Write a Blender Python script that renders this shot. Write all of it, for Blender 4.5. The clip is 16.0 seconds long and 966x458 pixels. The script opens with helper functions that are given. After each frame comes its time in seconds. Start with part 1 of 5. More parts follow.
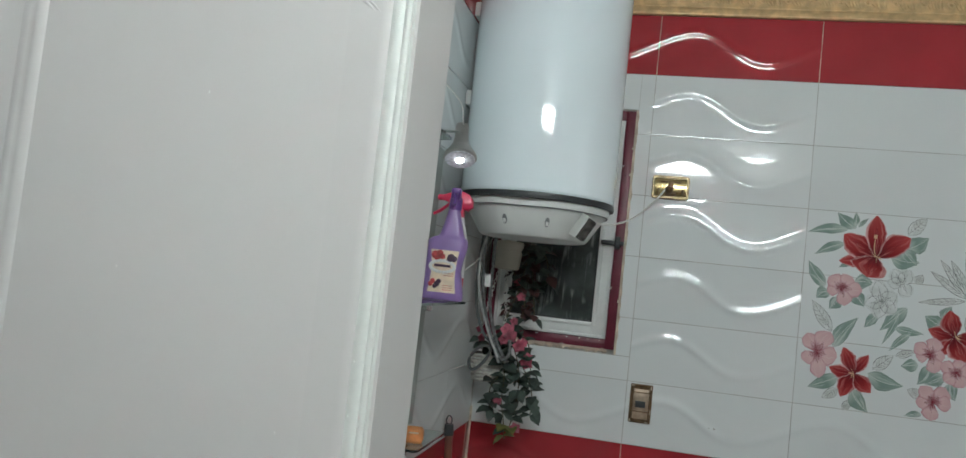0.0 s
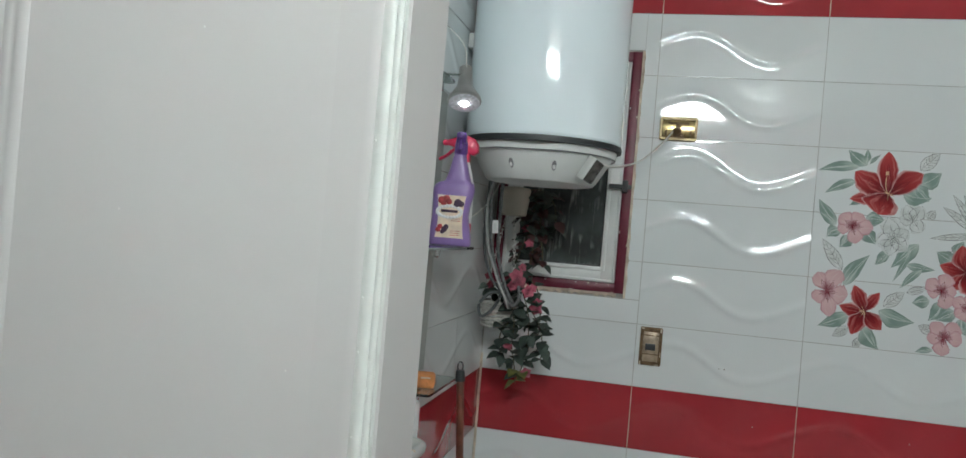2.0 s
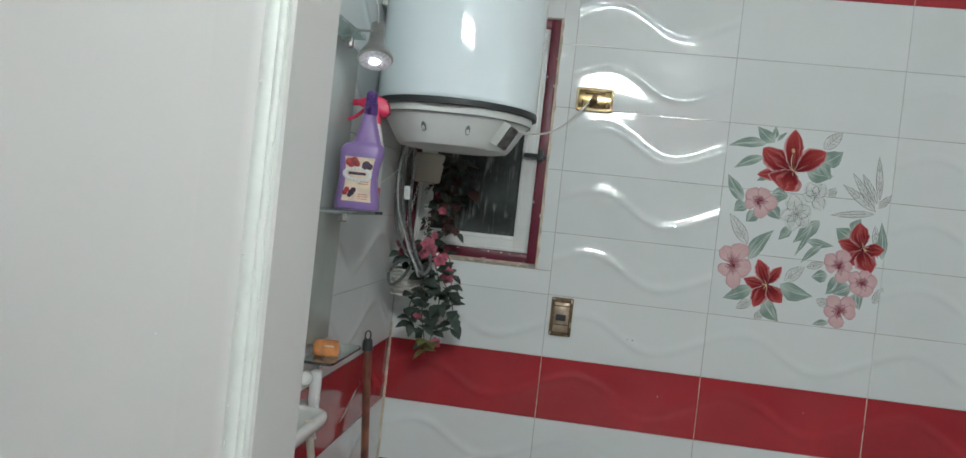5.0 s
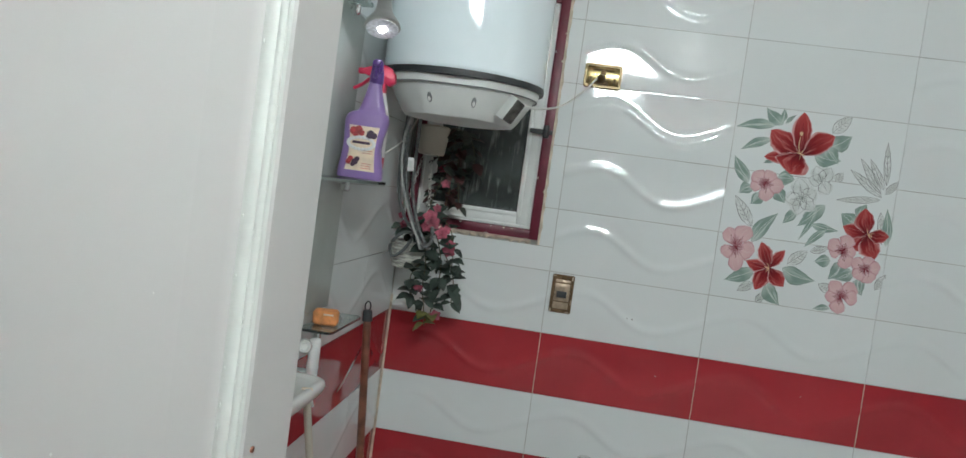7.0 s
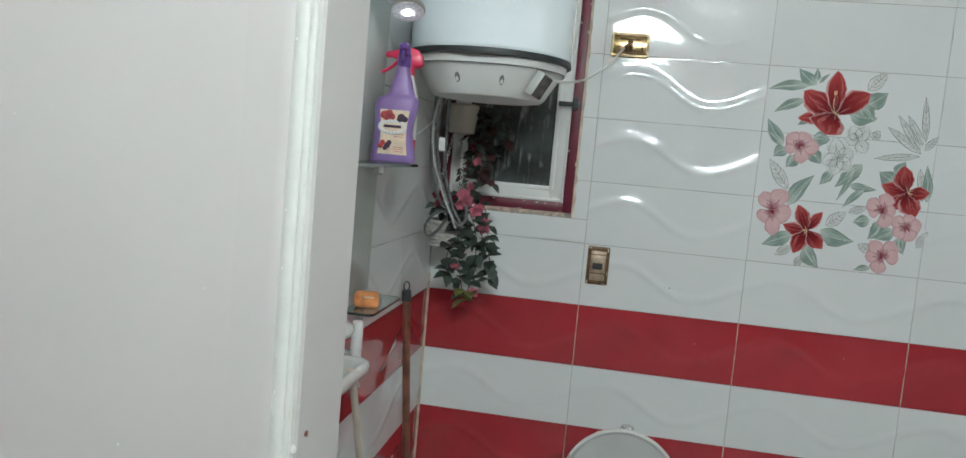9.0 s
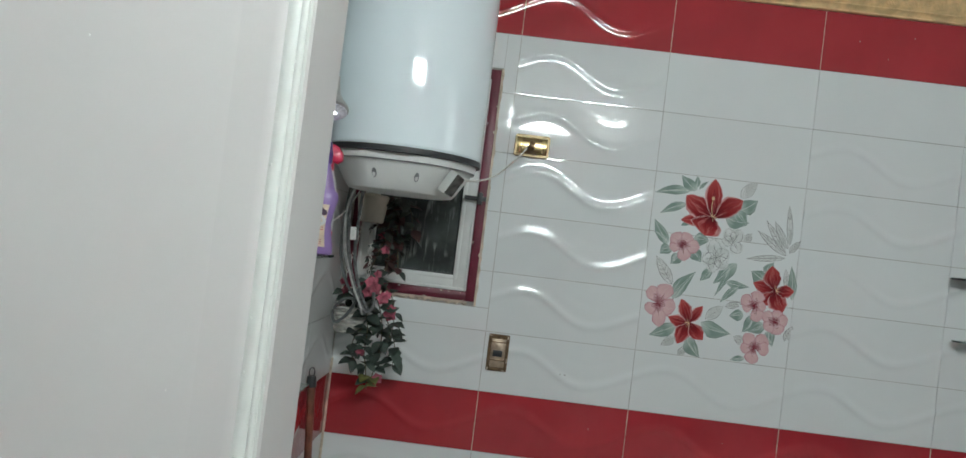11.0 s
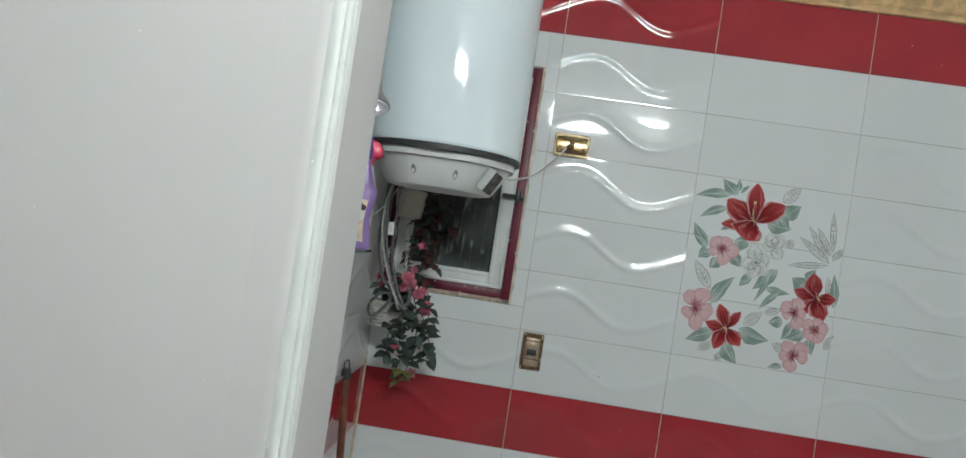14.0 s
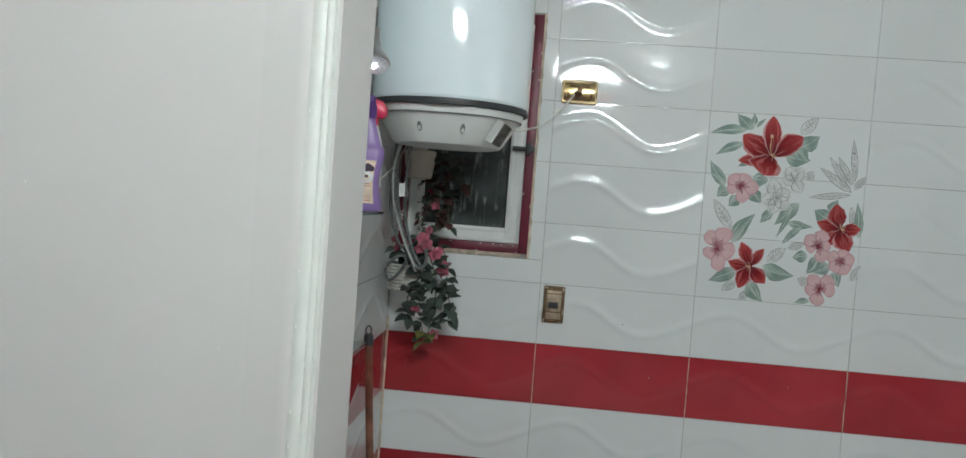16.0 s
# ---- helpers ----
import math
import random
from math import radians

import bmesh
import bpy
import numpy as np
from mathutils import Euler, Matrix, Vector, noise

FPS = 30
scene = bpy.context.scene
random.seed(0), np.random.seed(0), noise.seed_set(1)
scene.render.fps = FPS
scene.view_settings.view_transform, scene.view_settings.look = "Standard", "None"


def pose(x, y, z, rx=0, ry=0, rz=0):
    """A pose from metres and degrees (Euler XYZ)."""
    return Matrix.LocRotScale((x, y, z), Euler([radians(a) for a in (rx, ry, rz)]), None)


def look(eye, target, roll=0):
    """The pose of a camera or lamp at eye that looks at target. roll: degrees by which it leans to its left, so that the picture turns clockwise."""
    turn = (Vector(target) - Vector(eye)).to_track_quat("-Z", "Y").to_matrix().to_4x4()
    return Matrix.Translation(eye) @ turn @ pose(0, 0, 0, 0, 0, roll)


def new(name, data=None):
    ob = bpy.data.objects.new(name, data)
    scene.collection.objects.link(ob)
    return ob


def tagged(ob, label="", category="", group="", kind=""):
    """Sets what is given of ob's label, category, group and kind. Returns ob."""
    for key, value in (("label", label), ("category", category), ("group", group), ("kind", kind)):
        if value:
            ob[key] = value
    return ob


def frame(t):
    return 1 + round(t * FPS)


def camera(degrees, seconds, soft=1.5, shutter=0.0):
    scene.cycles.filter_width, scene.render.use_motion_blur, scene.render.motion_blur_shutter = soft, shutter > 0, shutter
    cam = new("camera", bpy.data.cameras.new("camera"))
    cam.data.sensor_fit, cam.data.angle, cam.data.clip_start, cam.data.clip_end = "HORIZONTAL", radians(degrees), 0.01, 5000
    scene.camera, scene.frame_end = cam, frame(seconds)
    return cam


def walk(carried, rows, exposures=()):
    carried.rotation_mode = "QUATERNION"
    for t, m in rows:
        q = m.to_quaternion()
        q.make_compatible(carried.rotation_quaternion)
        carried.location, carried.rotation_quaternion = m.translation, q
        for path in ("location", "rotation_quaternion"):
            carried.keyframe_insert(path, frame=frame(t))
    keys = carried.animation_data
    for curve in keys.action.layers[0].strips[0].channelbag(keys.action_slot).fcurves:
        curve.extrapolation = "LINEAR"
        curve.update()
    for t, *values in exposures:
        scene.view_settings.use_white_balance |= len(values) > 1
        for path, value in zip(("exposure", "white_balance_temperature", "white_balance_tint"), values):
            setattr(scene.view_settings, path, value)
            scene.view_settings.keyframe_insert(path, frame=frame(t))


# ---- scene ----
cam = camera(63.7, 16.0)
PATH = [
    (0, (0.053, -2.566, 1.582), (-0.386, -0.618, 1.703), 6.2),
    (0.5, (0.053, -2.565, 1.579), (-0.389, -0.619, 1.714), 5.8),
    (1, (0.051, -2.56, 1.569), (-0.409, -0.616, 1.65), 4.3),
    (1.5, (0.045, -2.544, 1.563), (-0.398, -0.594, 1.588), 5.0),
    (2, (0.05, -2.549, 1.56), (-0.395, -0.599, 1.562), 4.8),
    (2.5, (0.045, -2.529, 1.559), (-0.407, -0.58, 1.544), 5.2),
    (3, (0.044, -2.525, 1.559), (-0.399, -0.575, 1.564), 5.2),
    (3.5, (0.045, -2.531, 1.559), (-0.383, -0.577, 1.59), 5.4),
    (4, (0.053, -2.523, 1.551), (-0.33, -0.56, 1.557), 4.9),
    (4.5, (0.063, -2.499, 1.548), (-0.215, -0.519, 1.521), 5.0),
    (6.8, (0.063, -2.491, 1.537), (-0.154, -0.505, 1.442), 7.9),
    (7, (0.062, -2.486, 1.538), (-0.172, -0.503, 1.43), 7.9),
    (7.5, (0.068, -2.48, 1.538), (-0.168, -0.498, 1.423), 7.3),
    (8, (0.067, -2.48, 1.539), (-0.157, -0.498, 1.389), 7.6),
    (8.5, (0.069, -2.476, 1.533), (-0.178, -0.5, 1.343), 5.9),
    (9, (0.061, -2.502, 1.549), (-0.249, -0.535, 1.363), 5.1),
    (9.2, (0.067, -2.54, 1.564), (-0.179, -0.56, 1.427), 5.2),
    (11.3, (0.002, -2.618, 1.586), (-0.041, -0.619, 1.627), 7.0),
    (11.5, (0.022, -2.629, 1.587), (-0.066, -0.631, 1.624), 7.5),
    (12, (0.014, -2.599, 1.589), (-0.084, -0.602, 1.623), 8.6),
    (12.5, (0.024, -2.585, 1.58), (-0.023, -0.586, 1.566), 8.7),
    (13, (0.004, -2.559, 1.572), (-0.058, -0.56, 1.523), 9.2),
    (13.5, (0.009, -2.591, 1.581), (-0.097, -0.593, 1.585), 9.3),
    (14, (0.005, -2.602, 1.59), (-0.132, -0.606, 1.608), 8.6),
    (14.5, (0.017, -2.593, 1.593), (-0.137, -0.599, 1.565), 6.6),
    (15, (0.031, -2.569, 1.58), (-0.118, -0.576, 1.507), 5.3),
    (15.5, (0.015, -2.569, 1.568), (-0.151, -0.579, 1.475), 4.1),
    (16, (0.004, -2.561, 1.569), (-0.157, -0.569, 1.487), 4.3),
]
walk(cam, [(t, look(eye, target, roll)) for t, eye, target, roll in PATH],
     exposures=[(0, -0.08), (1, -0.02), (2, 0.06), (4, 0.12), (8, 0.30), (9, 0.30), (11.4, 0.06), (12.5, 0.10), (16, 0.15)])

# ---- world and light ----
world = bpy.data.worlds.new("night")
scene.world = world
world.use_nodes = True
world.node_tree.nodes["Background"].inputs[0].default_value = (0.02, 0.025, 0.035, 1)
world.node_tree.nodes["Background"].inputs[1].default_value = 0.3
LAMP, SPOT_LIGHT = 90.0, 70.0

# ---- materials ----
def material(name, color, rough=0.5, metal=0.0, vary=0.1, scale=8.0, bump=0.0, bscale=60.0, coat=0.0,
             trans=0.0, tint=None, rand=0.0, spec=0.5, ior=1.5, rvary=0.08):
    m = bpy.data.materials.new(name)
    m.use_nodes = True
    nt = m.node_tree
    b = nt.nodes["Principled BSDF"]
    tc = nt.nodes.new("ShaderNodeTexCoord")
    n1 = nt.nodes.new("ShaderNodeTexNoise")
    n1.inputs["Scale"].default_value = scale
    n1.inputs["Detail"].default_value = 6
    n2 = nt.nodes.new("ShaderNodeTexNoise")
    n2.inputs["Scale"].default_value = bscale
    n2.inputs["Detail"].default_value = 4
    for n in (n1, n2):
        nt.links.new(tc.outputs["Object"], n.inputs["Vector"])
    ramp = nt.nodes.new("ShaderNodeMix")
    ramp.data_type = "RGBA"
    c = Vector(color[:3])
    lo = Vector(tint) if tint else c * (1 - vary)
    ramp.inputs[6].default_value = (*lo, 1)
    ramp.inputs[7].default_value = (*(c if tint else c * (1 + vary * 0.5)), 1)
    mr = nt.nodes.new("ShaderNodeMapRange")
    mr.inputs[1].default_value, mr.inputs[2].default_value = 0.35, 0.65
    nt.links.new(n1.outputs["Fac"], mr.inputs[0])
    nt.links.new(mr.outputs[0], ramp.inputs[0])
    out = ramp.outputs[2]
    if rand:
        oi = nt.nodes.new("ShaderNodeObjectInfo")
        hs = nt.nodes.new("ShaderNodeHueSaturation")
        mv = nt.nodes.new("ShaderNodeMapRange")
        mv.inputs[3].default_value, mv.inputs[4].default_value = 1 - rand, 1 + rand
        nt.links.new(oi.outputs["Random"], mv.inputs[0])
        nt.links.new(mv.outputs[0], hs.inputs["Value"])
        nt.links.new(out, hs.inputs["Color"])
        out = hs.outputs["Color"]
    nt.links.new(out, b.inputs["Base Color"])
    b.inputs["Metallic"].default_value = metal
    b.inputs["Coat Weight"].default_value = coat
    b.inputs["Transmission Weight"].default_value = trans
    b.inputs["Specular IOR Level"].default_value = spec
    b.inputs["IOR"].default_value = ior
    rr = nt.nodes.new("ShaderNodeMapRange")
    rr.inputs[3].default_value, rr.inputs[4].default_value = max(0.02, rough - rvary * rough), min(1, rough + rvary)
    nt.links.new(n2.outputs["Fac"], rr.inputs[0])
    nt.links.new(rr.outputs[0], b.inputs["Roughness"])
    if bump:
        bp = nt.nodes.new("ShaderNodeBump")
        bp.inputs["Strength"].default_value = 1.0
        bp.inputs["Distance"].default_value = bump
        nt.links.new(n2.outputs["Fac"], bp.inputs["Height"])
        nt.links.new(bp.outputs[0], b.inputs["Normal"])
    return m


def glow(name, color, strength):
    m = bpy.data.materials.new(name)
    m.use_nodes = True
    b = m.node_tree.nodes["Principled BSDF"]
    b.inputs["Base Color"].default_value = (*color, 1)
    b.inputs["Emission Color"].default_value = (*color, 1)
    b.inputs["Emission Strength"].default_value = strength
    return m


TILE_W = material("white_glaze", (0.73, 0.768, 0.765), 0.045, vary=0.02, scale=3, bump=0.00004, bscale=25, rand=0.015, rvary=0.015)
TILE_R = material("red_glaze", (0.39, 0.036, 0.045), 0.05, vary=0.1, scale=5, bump=0.00004, bscale=25, rand=0.04, rvary=0.015, ior=1.62)
GROUT = material("grout", (0.42, 0.41, 0.38), 0.9, vary=0.35, scale=15, bump=0.0005)
GROUT_L = material("pale_grout", (0.62, 0.53, 0.42), 0.9, vary=0.3, scale=25, bump=0.001)
PLASTER = material("plaster", (0.72, 0.71, 0.68), 0.85, vary=0.12, scale=6, bump=0.0008, bscale=40)
CEIL = material("ceiling_paint", (0.8, 0.79, 0.76), 0.9, vary=0.05, bump=0.0005)
FLOOR = material("floor_tile", (0.46, 0.45, 0.43), 0.25, vary=0.2, scale=6)
GOLD = material("gold_paint", (0.78, 0.57, 0.30), 0.45, metal=0.15, vary=0.22, scale=30, bump=0.0004, bscale=60)
# one door paint in two tones: darker leaf, bead lightened for its highlight
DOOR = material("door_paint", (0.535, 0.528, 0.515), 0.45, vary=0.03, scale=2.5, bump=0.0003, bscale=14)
BEAD_LIT = material("door_paint_lit", (0.65, 0.675, 0.64), 0.38, vary=0.05, scale=30, bump=0.0012, bscale=45)
ENAMEL = material("white_enamel", (0.81, 0.905, 0.935), 0.045, vary=0.02, scale=4, bump=0.00012, bscale=9, rvary=0.01)
BLACK = material("black_rubber", (0.028, 0.032, 0.034), 0.45, vary=0.3)
GREYPL = material("grey_plastic", (0.68, 0.70, 0.675), 0.45, vary=0.06, scale=10, bump=0.0001)
MAROON = material("maroon_paint", (0.15, 0.010, 0.03), 0.42, vary=0.35, scale=14, bump=0.0006, tint=(0.10, 0.008, 0.02))
UPVC = material("white_upvc", (0.72, 0.74, 0.72), 0.35, vary=0.08, scale=9)
PANE = material("night_dark", (0.085, 0.097, 0.093), 0.3, vary=0.6, scale=14)


def reflection_glass_dark(name):
    """Dark night pane; pale upright streaks paint reflections into its colour."""
    m = material(name, (0.075, 0.088, 0.085), 0.07, vary=0.5, scale=9, spec=0.6)
    nt = m.node_tree
    b = nt.nodes["Principled BSDF"]
    src = b.inputs["Base Color"].links[0].from_socket
    tc = nt.nodes.new("ShaderNodeTexCoord")
    mp = nt.nodes.new("ShaderNodeMapping")
    mp.inputs["Scale"].default_value = (75, 1, 9)
    run = nt.nodes.new("ShaderNodeTexNoise")
    run.inputs["Scale"].default_value = 1.0
    run.inputs["Detail"].default_value = 5
    patch = nt.nodes.new("ShaderNodeTexNoise")
    patch.inputs["Scale"].default_value = 11.0
    nt.links.new(tc.outputs["Object"], mp.inputs[0])
    nt.links.new(mp.outputs[0], run.inputs["Vector"])
    nt.links.new(tc.outputs["Object"], patch.inputs["Vector"])
    facs = []
    for n, lo, hi in ((run, 0.50, 0.64), (patch, 0.44, 0.56)):
        r = nt.nodes.new("ShaderNodeMapRange")
        r.inputs[1].default_value, r.inputs[2].default_value = lo, hi
        nt.links.new(n.outputs["Fac"], r.inputs[0])
        facs.append(r)
    mul = nt.nodes.new("ShaderNodeMath")
    mul.operation = "MULTIPLY"
    nt.links.new(facs[0].outputs[0], mul.inputs[0])
    nt.links.new(facs[1].outputs[0], mul.inputs[1])
    mix = nt.nodes.new("ShaderNodeMix")
    mix.data_type = "RGBA"
    nt.links.new(mul.outputs[0], mix.inputs[0])
    nt.links.new(src, mix.inputs[6])
    mix.inputs[7].default_value = (0.30, 0.335, 0.32, 1)
    nt.links.new(mix.outputs[2], b.inputs["Base Color"])
    return m


PANE_REFLECT = reflection_glass_dark("dark_glass_painted_reflections")
GLASS = material("clear_glass", (0.72, 0.86, 0.82), 0.04, trans=0.95, vary=0.02, ior=1.45)
SHEET = material("green_glass_sheet", (0.70, 0.77, 0.73), 0.07, vary=0.12, scale=5, bump=0.0001, bscale=12, ior=1.52)
SATIN = material("satin_nickel", (0.42, 0.42, 0.40), 0.34, metal=0.75, vary=0.1, scale=30)
CHROME = material("chrome", (0.75, 0.75, 0.74), 0.15, metal=1.0, vary=0.1)
BRASS = material("brass", (0.50, 0.39, 0.19), 0.22, metal=1.0, vary=0.25, scale=40, bump=0.0002)
BRONZE = material("bronze", (0.17, 0.11, 0.06), 0.4, metal=0.7, vary=0.4, scale=60, bump=0.0003)
PALEBRASS = material("pale_brass", (0.42, 0.33, 0.24), 0.36, metal=0.5, vary=0.35, scale=45)
PURPLE = material("purple_plastic", (0.27, 0.17, 0.42), 0.28, vary=0.1, scale=20)
DPURPLE = material("dark_purple_plastic", (0.11, 0.045, 0.24), 0.3, vary=0.1)
PINKRED = material("red_plastic", (0.62, 0.03, 0.09), 0.3, vary=0.1)
WHITEPL = material("white_plastic", (0.75, 0.75, 0.74), 0.35, vary=0.06)
LABEL = material("cream_label", (0.80, 0.66, 0.50), 0.45, vary=0.15, scale=40)
INK = material("dark_ink", (0.05, 0.02, 0.05), 0.5)
BERRY = material("berry_red", (0.5, 0.05, 0.05), 0.4, vary=0.5, scale=80)
ORANGE = material("orange_sponge", (0.86, 0.34, 0.12), 0.8, vary=0.25, scale=50, bump=0.003, bscale=200)
WOOD = material("brown_stick", (0.20, 0.075, 0.045), 0.4, vary=0.5, scale=20, bump=0.0003)
LEAF = material("leaf_green", (0.055, 0.08, 0.065), 0.5, vary=0.5, scale=30, rand=0.3)
LEAFY = material("leaf_yellow_green", (0.17, 0.17, 0.05), 0.5, vary=0.5, scale=30)
STEM = material("stem", (0.09, 0.08, 0.04), 0.7)
PETAL = material("pink_petal", (0.40, 0.085, 0.13), 0.5, vary=0.4, scale=60, rand=0.2)
WICKER = material("white_wicker", (0.50, 0.49, 0.45), 0.6, vary=0.25, scale=40)
CABLE_W = material("white_cable", (0.7, 0.7, 0.66), 0.4)
STEEL = material("braided_steel", (0.21, 0.225, 0.225), 0.35, metal=0.7, vary=0.4, scale=120, bump=0.0008, bscale=400)
CLEARISH = material("milky_tube", (0.42, 0.43, 0.42), 0.3, vary=0.2, scale=60)
BEIGE = material("beige_plastic", (0.50, 0.46, 0.38), 0.5, vary=0.15)
CERAMIC = material("ceramic", (0.78, 0.79, 0.77), 0.12, vary=0.03)
GREYLID = material("grey_lid", (0.52, 0.54, 0.53), 0.3, vary=0.05)
PR_GREY = material("print_grey", (0.15, 0.165, 0.16), 0.12, vary=0.3, scale=60)
PR_YELLOW = material("print_yellow", (0.75, 0.5, 0.3), 0.12, vary=0.3, scale=60)


# ---- mesh helpers ----
def part(name, bm, mat, parent=None, label="", smooth=True, angle=40):
    me = bpy.data.meshes.new(name)
    bmesh.ops.recalc_face_normals(bm, faces=bm.faces)
    bm.to_mesh(me)
    bm.free()
    for m in (mat if isinstance(mat, (list, tuple)) else [mat]):
        me.materials.append(m)
    if smooth:
        me.shade_smooth()
        me.set_sharp_from_angle(angle=radians(angle))
    ob = new(name, me)
    if parent:
        ob.parent = parent
    if label:
        tagged(ob, label)
    return ob


def thing(name, label, category, group="", kind="", at=(0, 0, 0)):
    e = new(name)
    e.empty_display_size = 0.05
    e.location = at
    return tagged(e, label, category, group, kind)


def place(ob, parent):
    """Parents ob, whose mesh is in world coordinates, to a thing standing elsewhere."""
    ob.parent = parent
    ob.matrix_parent_inverse = Matrix.Translation(parent.location).inverted()
    return ob


def box(x0, x1, y0, y1, z0, z1, bev=0.0, seg=2, bm=None):
    own = bm is None
    b2 = bmesh.new()
    bmesh.ops.create_cube(b2, size=1)
    for v in b2.verts:
        v.co = Vector((x0 + (v.co.x + 0.5) * (x1 - x0), y0 + (v.co.y + 0.5) * (y1 - y0), z0 + (v.co.z + 0.5) * (z1 - z0)))
    if bev:
        bmesh.ops.bevel(b2, geom=b2.edges[:], offset=bev, segments=seg, affect="EDGES", profile=0.5)
    if own:
        return b2
    join(bm, b2)
    return bm


def join(bm, other, m=None):
    if m is not None:
        other.transform(m)
    me = bpy.data.meshes.new("tmp")
    other.to_mesh(me)
    bm.from_mesh(me)
    bpy.data.meshes.remove(me)
    other.free()
    return bm


def lathe(profile, seg=32, m=None, sx=1.0, sy=1.0, cap=True):
    """Turned form: (radius, z) from bottom to top."""
    bm = bmesh.new()
    rings = []
    for r, z in profile:
        rings.append([bm.verts.new((sx * r * math.cos(2 * math.pi * i / seg), sy * r * math.sin(2 * math.pi * i / seg), z)) for i in range(seg)])
    for a, b in zip(rings, rings[1:]):
        for i in range(seg):
            bm.faces.new((a[i], a[(i + 1) % seg], b[(i + 1) % seg], b[i]))
    if cap:
        bm.faces.new(rings[0][::-1])
        bm.faces.new(rings[-1])
    if m is not None:
        bm.transform(m)
    return bm


def tube(points, r, seg=8, bm=None, taper=1.0):
    bm = bm or bmesh.new()
    pts = [Vector(p) for p in points]
    n = len(pts)
    rings = []
    for i, p in enumerate(pts):
        d = (pts[min(i + 1, n - 1)] - pts[max(i - 1, 0)]).normalized()
        up = Vector((0, 0, 1)) if abs(d.z) < 0.9 else Vector((1, 0, 0))
        s = d.cross(up).normalized()
        u = s.cross(d)
        rad = r * (1 + (taper - 1) * i / max(1, n - 1))
        rings.append([bm.verts.new(p + rad * (math.cos(2 * math.pi * k / seg) * s + math.sin(2 * math.pi * k / seg) * u)) for k in range(seg)])
    for a, b in zip(rings, rings[1:]):
        for k in range(seg):
            bm.faces.new((a[k], a[(k + 1) % seg], b[(k + 1) % seg], b[k]))
    bm.faces.new(rings[0][::-1])
    bm.faces.new(rings[-1])
    return bm


def curve_pts(ctrl, n=24):
    """Smooth line through control points."""
    P = [Vector(c) for c in ctrl]
    P = [2 * P[0] - P[1]] + P + [2 * P[-1] - P[-2]]
    out = []
    for i in range(1, len(P) - 2):
        for k in range(n // (len(P) - 3) + 1):
            t = k / (n // (len(P) - 3) + 1)
            a, b, c, d = P[i - 1], P[i], P[i + 1], P[i + 2]
            out.append(0.5 * (2 * b + (c - a) * t + (2 * a - 5 * b + 4 * c - d) * t * t + (3 * b - a - 3 * c + d) * t ** 3))
    out.append(P[-2])
    return out


def rounded(w, h, r, n=6):
    """Outline of a rounded rectangle round the origin."""
    out = []
    for cx, cy, a0 in ((w / 2 - r, h / 2 - r, 0), (-w / 2 + r, h / 2 - r, 90), (-w / 2 + r, -h / 2 + r, 180), (w / 2 - r, -h / 2 + r, 270)):
        for k in range(n + 1):
            a = radians(a0 + 90 * k / n)
            out.append((cx + r * math.cos(a), cy + r * math.sin(a)))
    return out


def loft(sections, caps=True):
    """Skin through closed outlines of 3D points, all of one length."""
    bm = bmesh.new()
    rings = [[bm.verts.new(p) for p in s] for s in sections]
    n = len(rings[0])
    for a, b in zip(rings, rings[1:]):
        for i in range(n):
            bm.faces.new((a[i], a[(i + 1) % n], b[(i + 1) % n], b[i]))
    if caps:
        bm.faces.new(rings[0][::-1])
        bm.faces.new(rings[-1])
    return bm


def structure(ob, label, category):
    return tagged(ob, label, category, kind="structure")


# ---- the large structure ----
XL, XR, YF = -0.502, 3.6, -1.74          # side walls and the inner face of the door wall
TOP, CEILING = 2.5, 2.68                  # top of the tiling, ceiling
TW, TH = 0.5, 0.2                         # tile module
WX0, WX1, WZ0, WZ1 = -0.488, -0.052, 1.392, 2.172   # window opening

XE, YB, XW = 3.6, -3.3, -1.5              # far side wall, wall behind the camera, recess beside the door
floor = structure(part("floor", box(XW - 0.15, XE + 0.15, YB - 0.15, 0.15, -0.1, 0.0), FLOOR), "grey-beige tiled bathroom floor", "floor")
ceiling = structure(part("ceiling", box(XW - 0.15, XE + 0.15, YB - 0.15, 0.15, CEILING, CEILING + 0.1), CEIL), "plain white bathroom ceiling", "ceiling")

bm = box(WX1, XE + 0.15, 0.004, 0.15, 0, CEILING)
box(XL - 0.15, WX0, 0.004, 0.15, 0, CEILING, bm=bm)
box(WX0, WX1, 0.004, 0.15, 0, WZ0, bm=bm)
box(WX0, WX1, 0.004, 0.15, WZ1, CEILING, bm=bm)
wall_north = structure(part("wall_north", bm, GROUT), "tiled bathroom wall in white and red bands with grey joints", "wall")
wall_west = structure(part("wall_west", box(XL - 0.15, XL - 0.004, YF, 0.004, 0, CEILING), GROUT), "glossy tiled side wall in white and red bands", "wall")


def plain_wall(name, x0, x1, y0, y1):
    w = structure(part(name, box(x0, x1, y0, y1, 0, CEILING), TILE_W), "white tiled bathroom wall with red bands", "wall")
    for z in (0.5, 0.9, 2.3):
        part("red_band", box(x0 - 0.003, x1 + 0.003, y0 - 0.003, y1 + 0.003, z, z + 0.2), TILE_R, w)
    return w


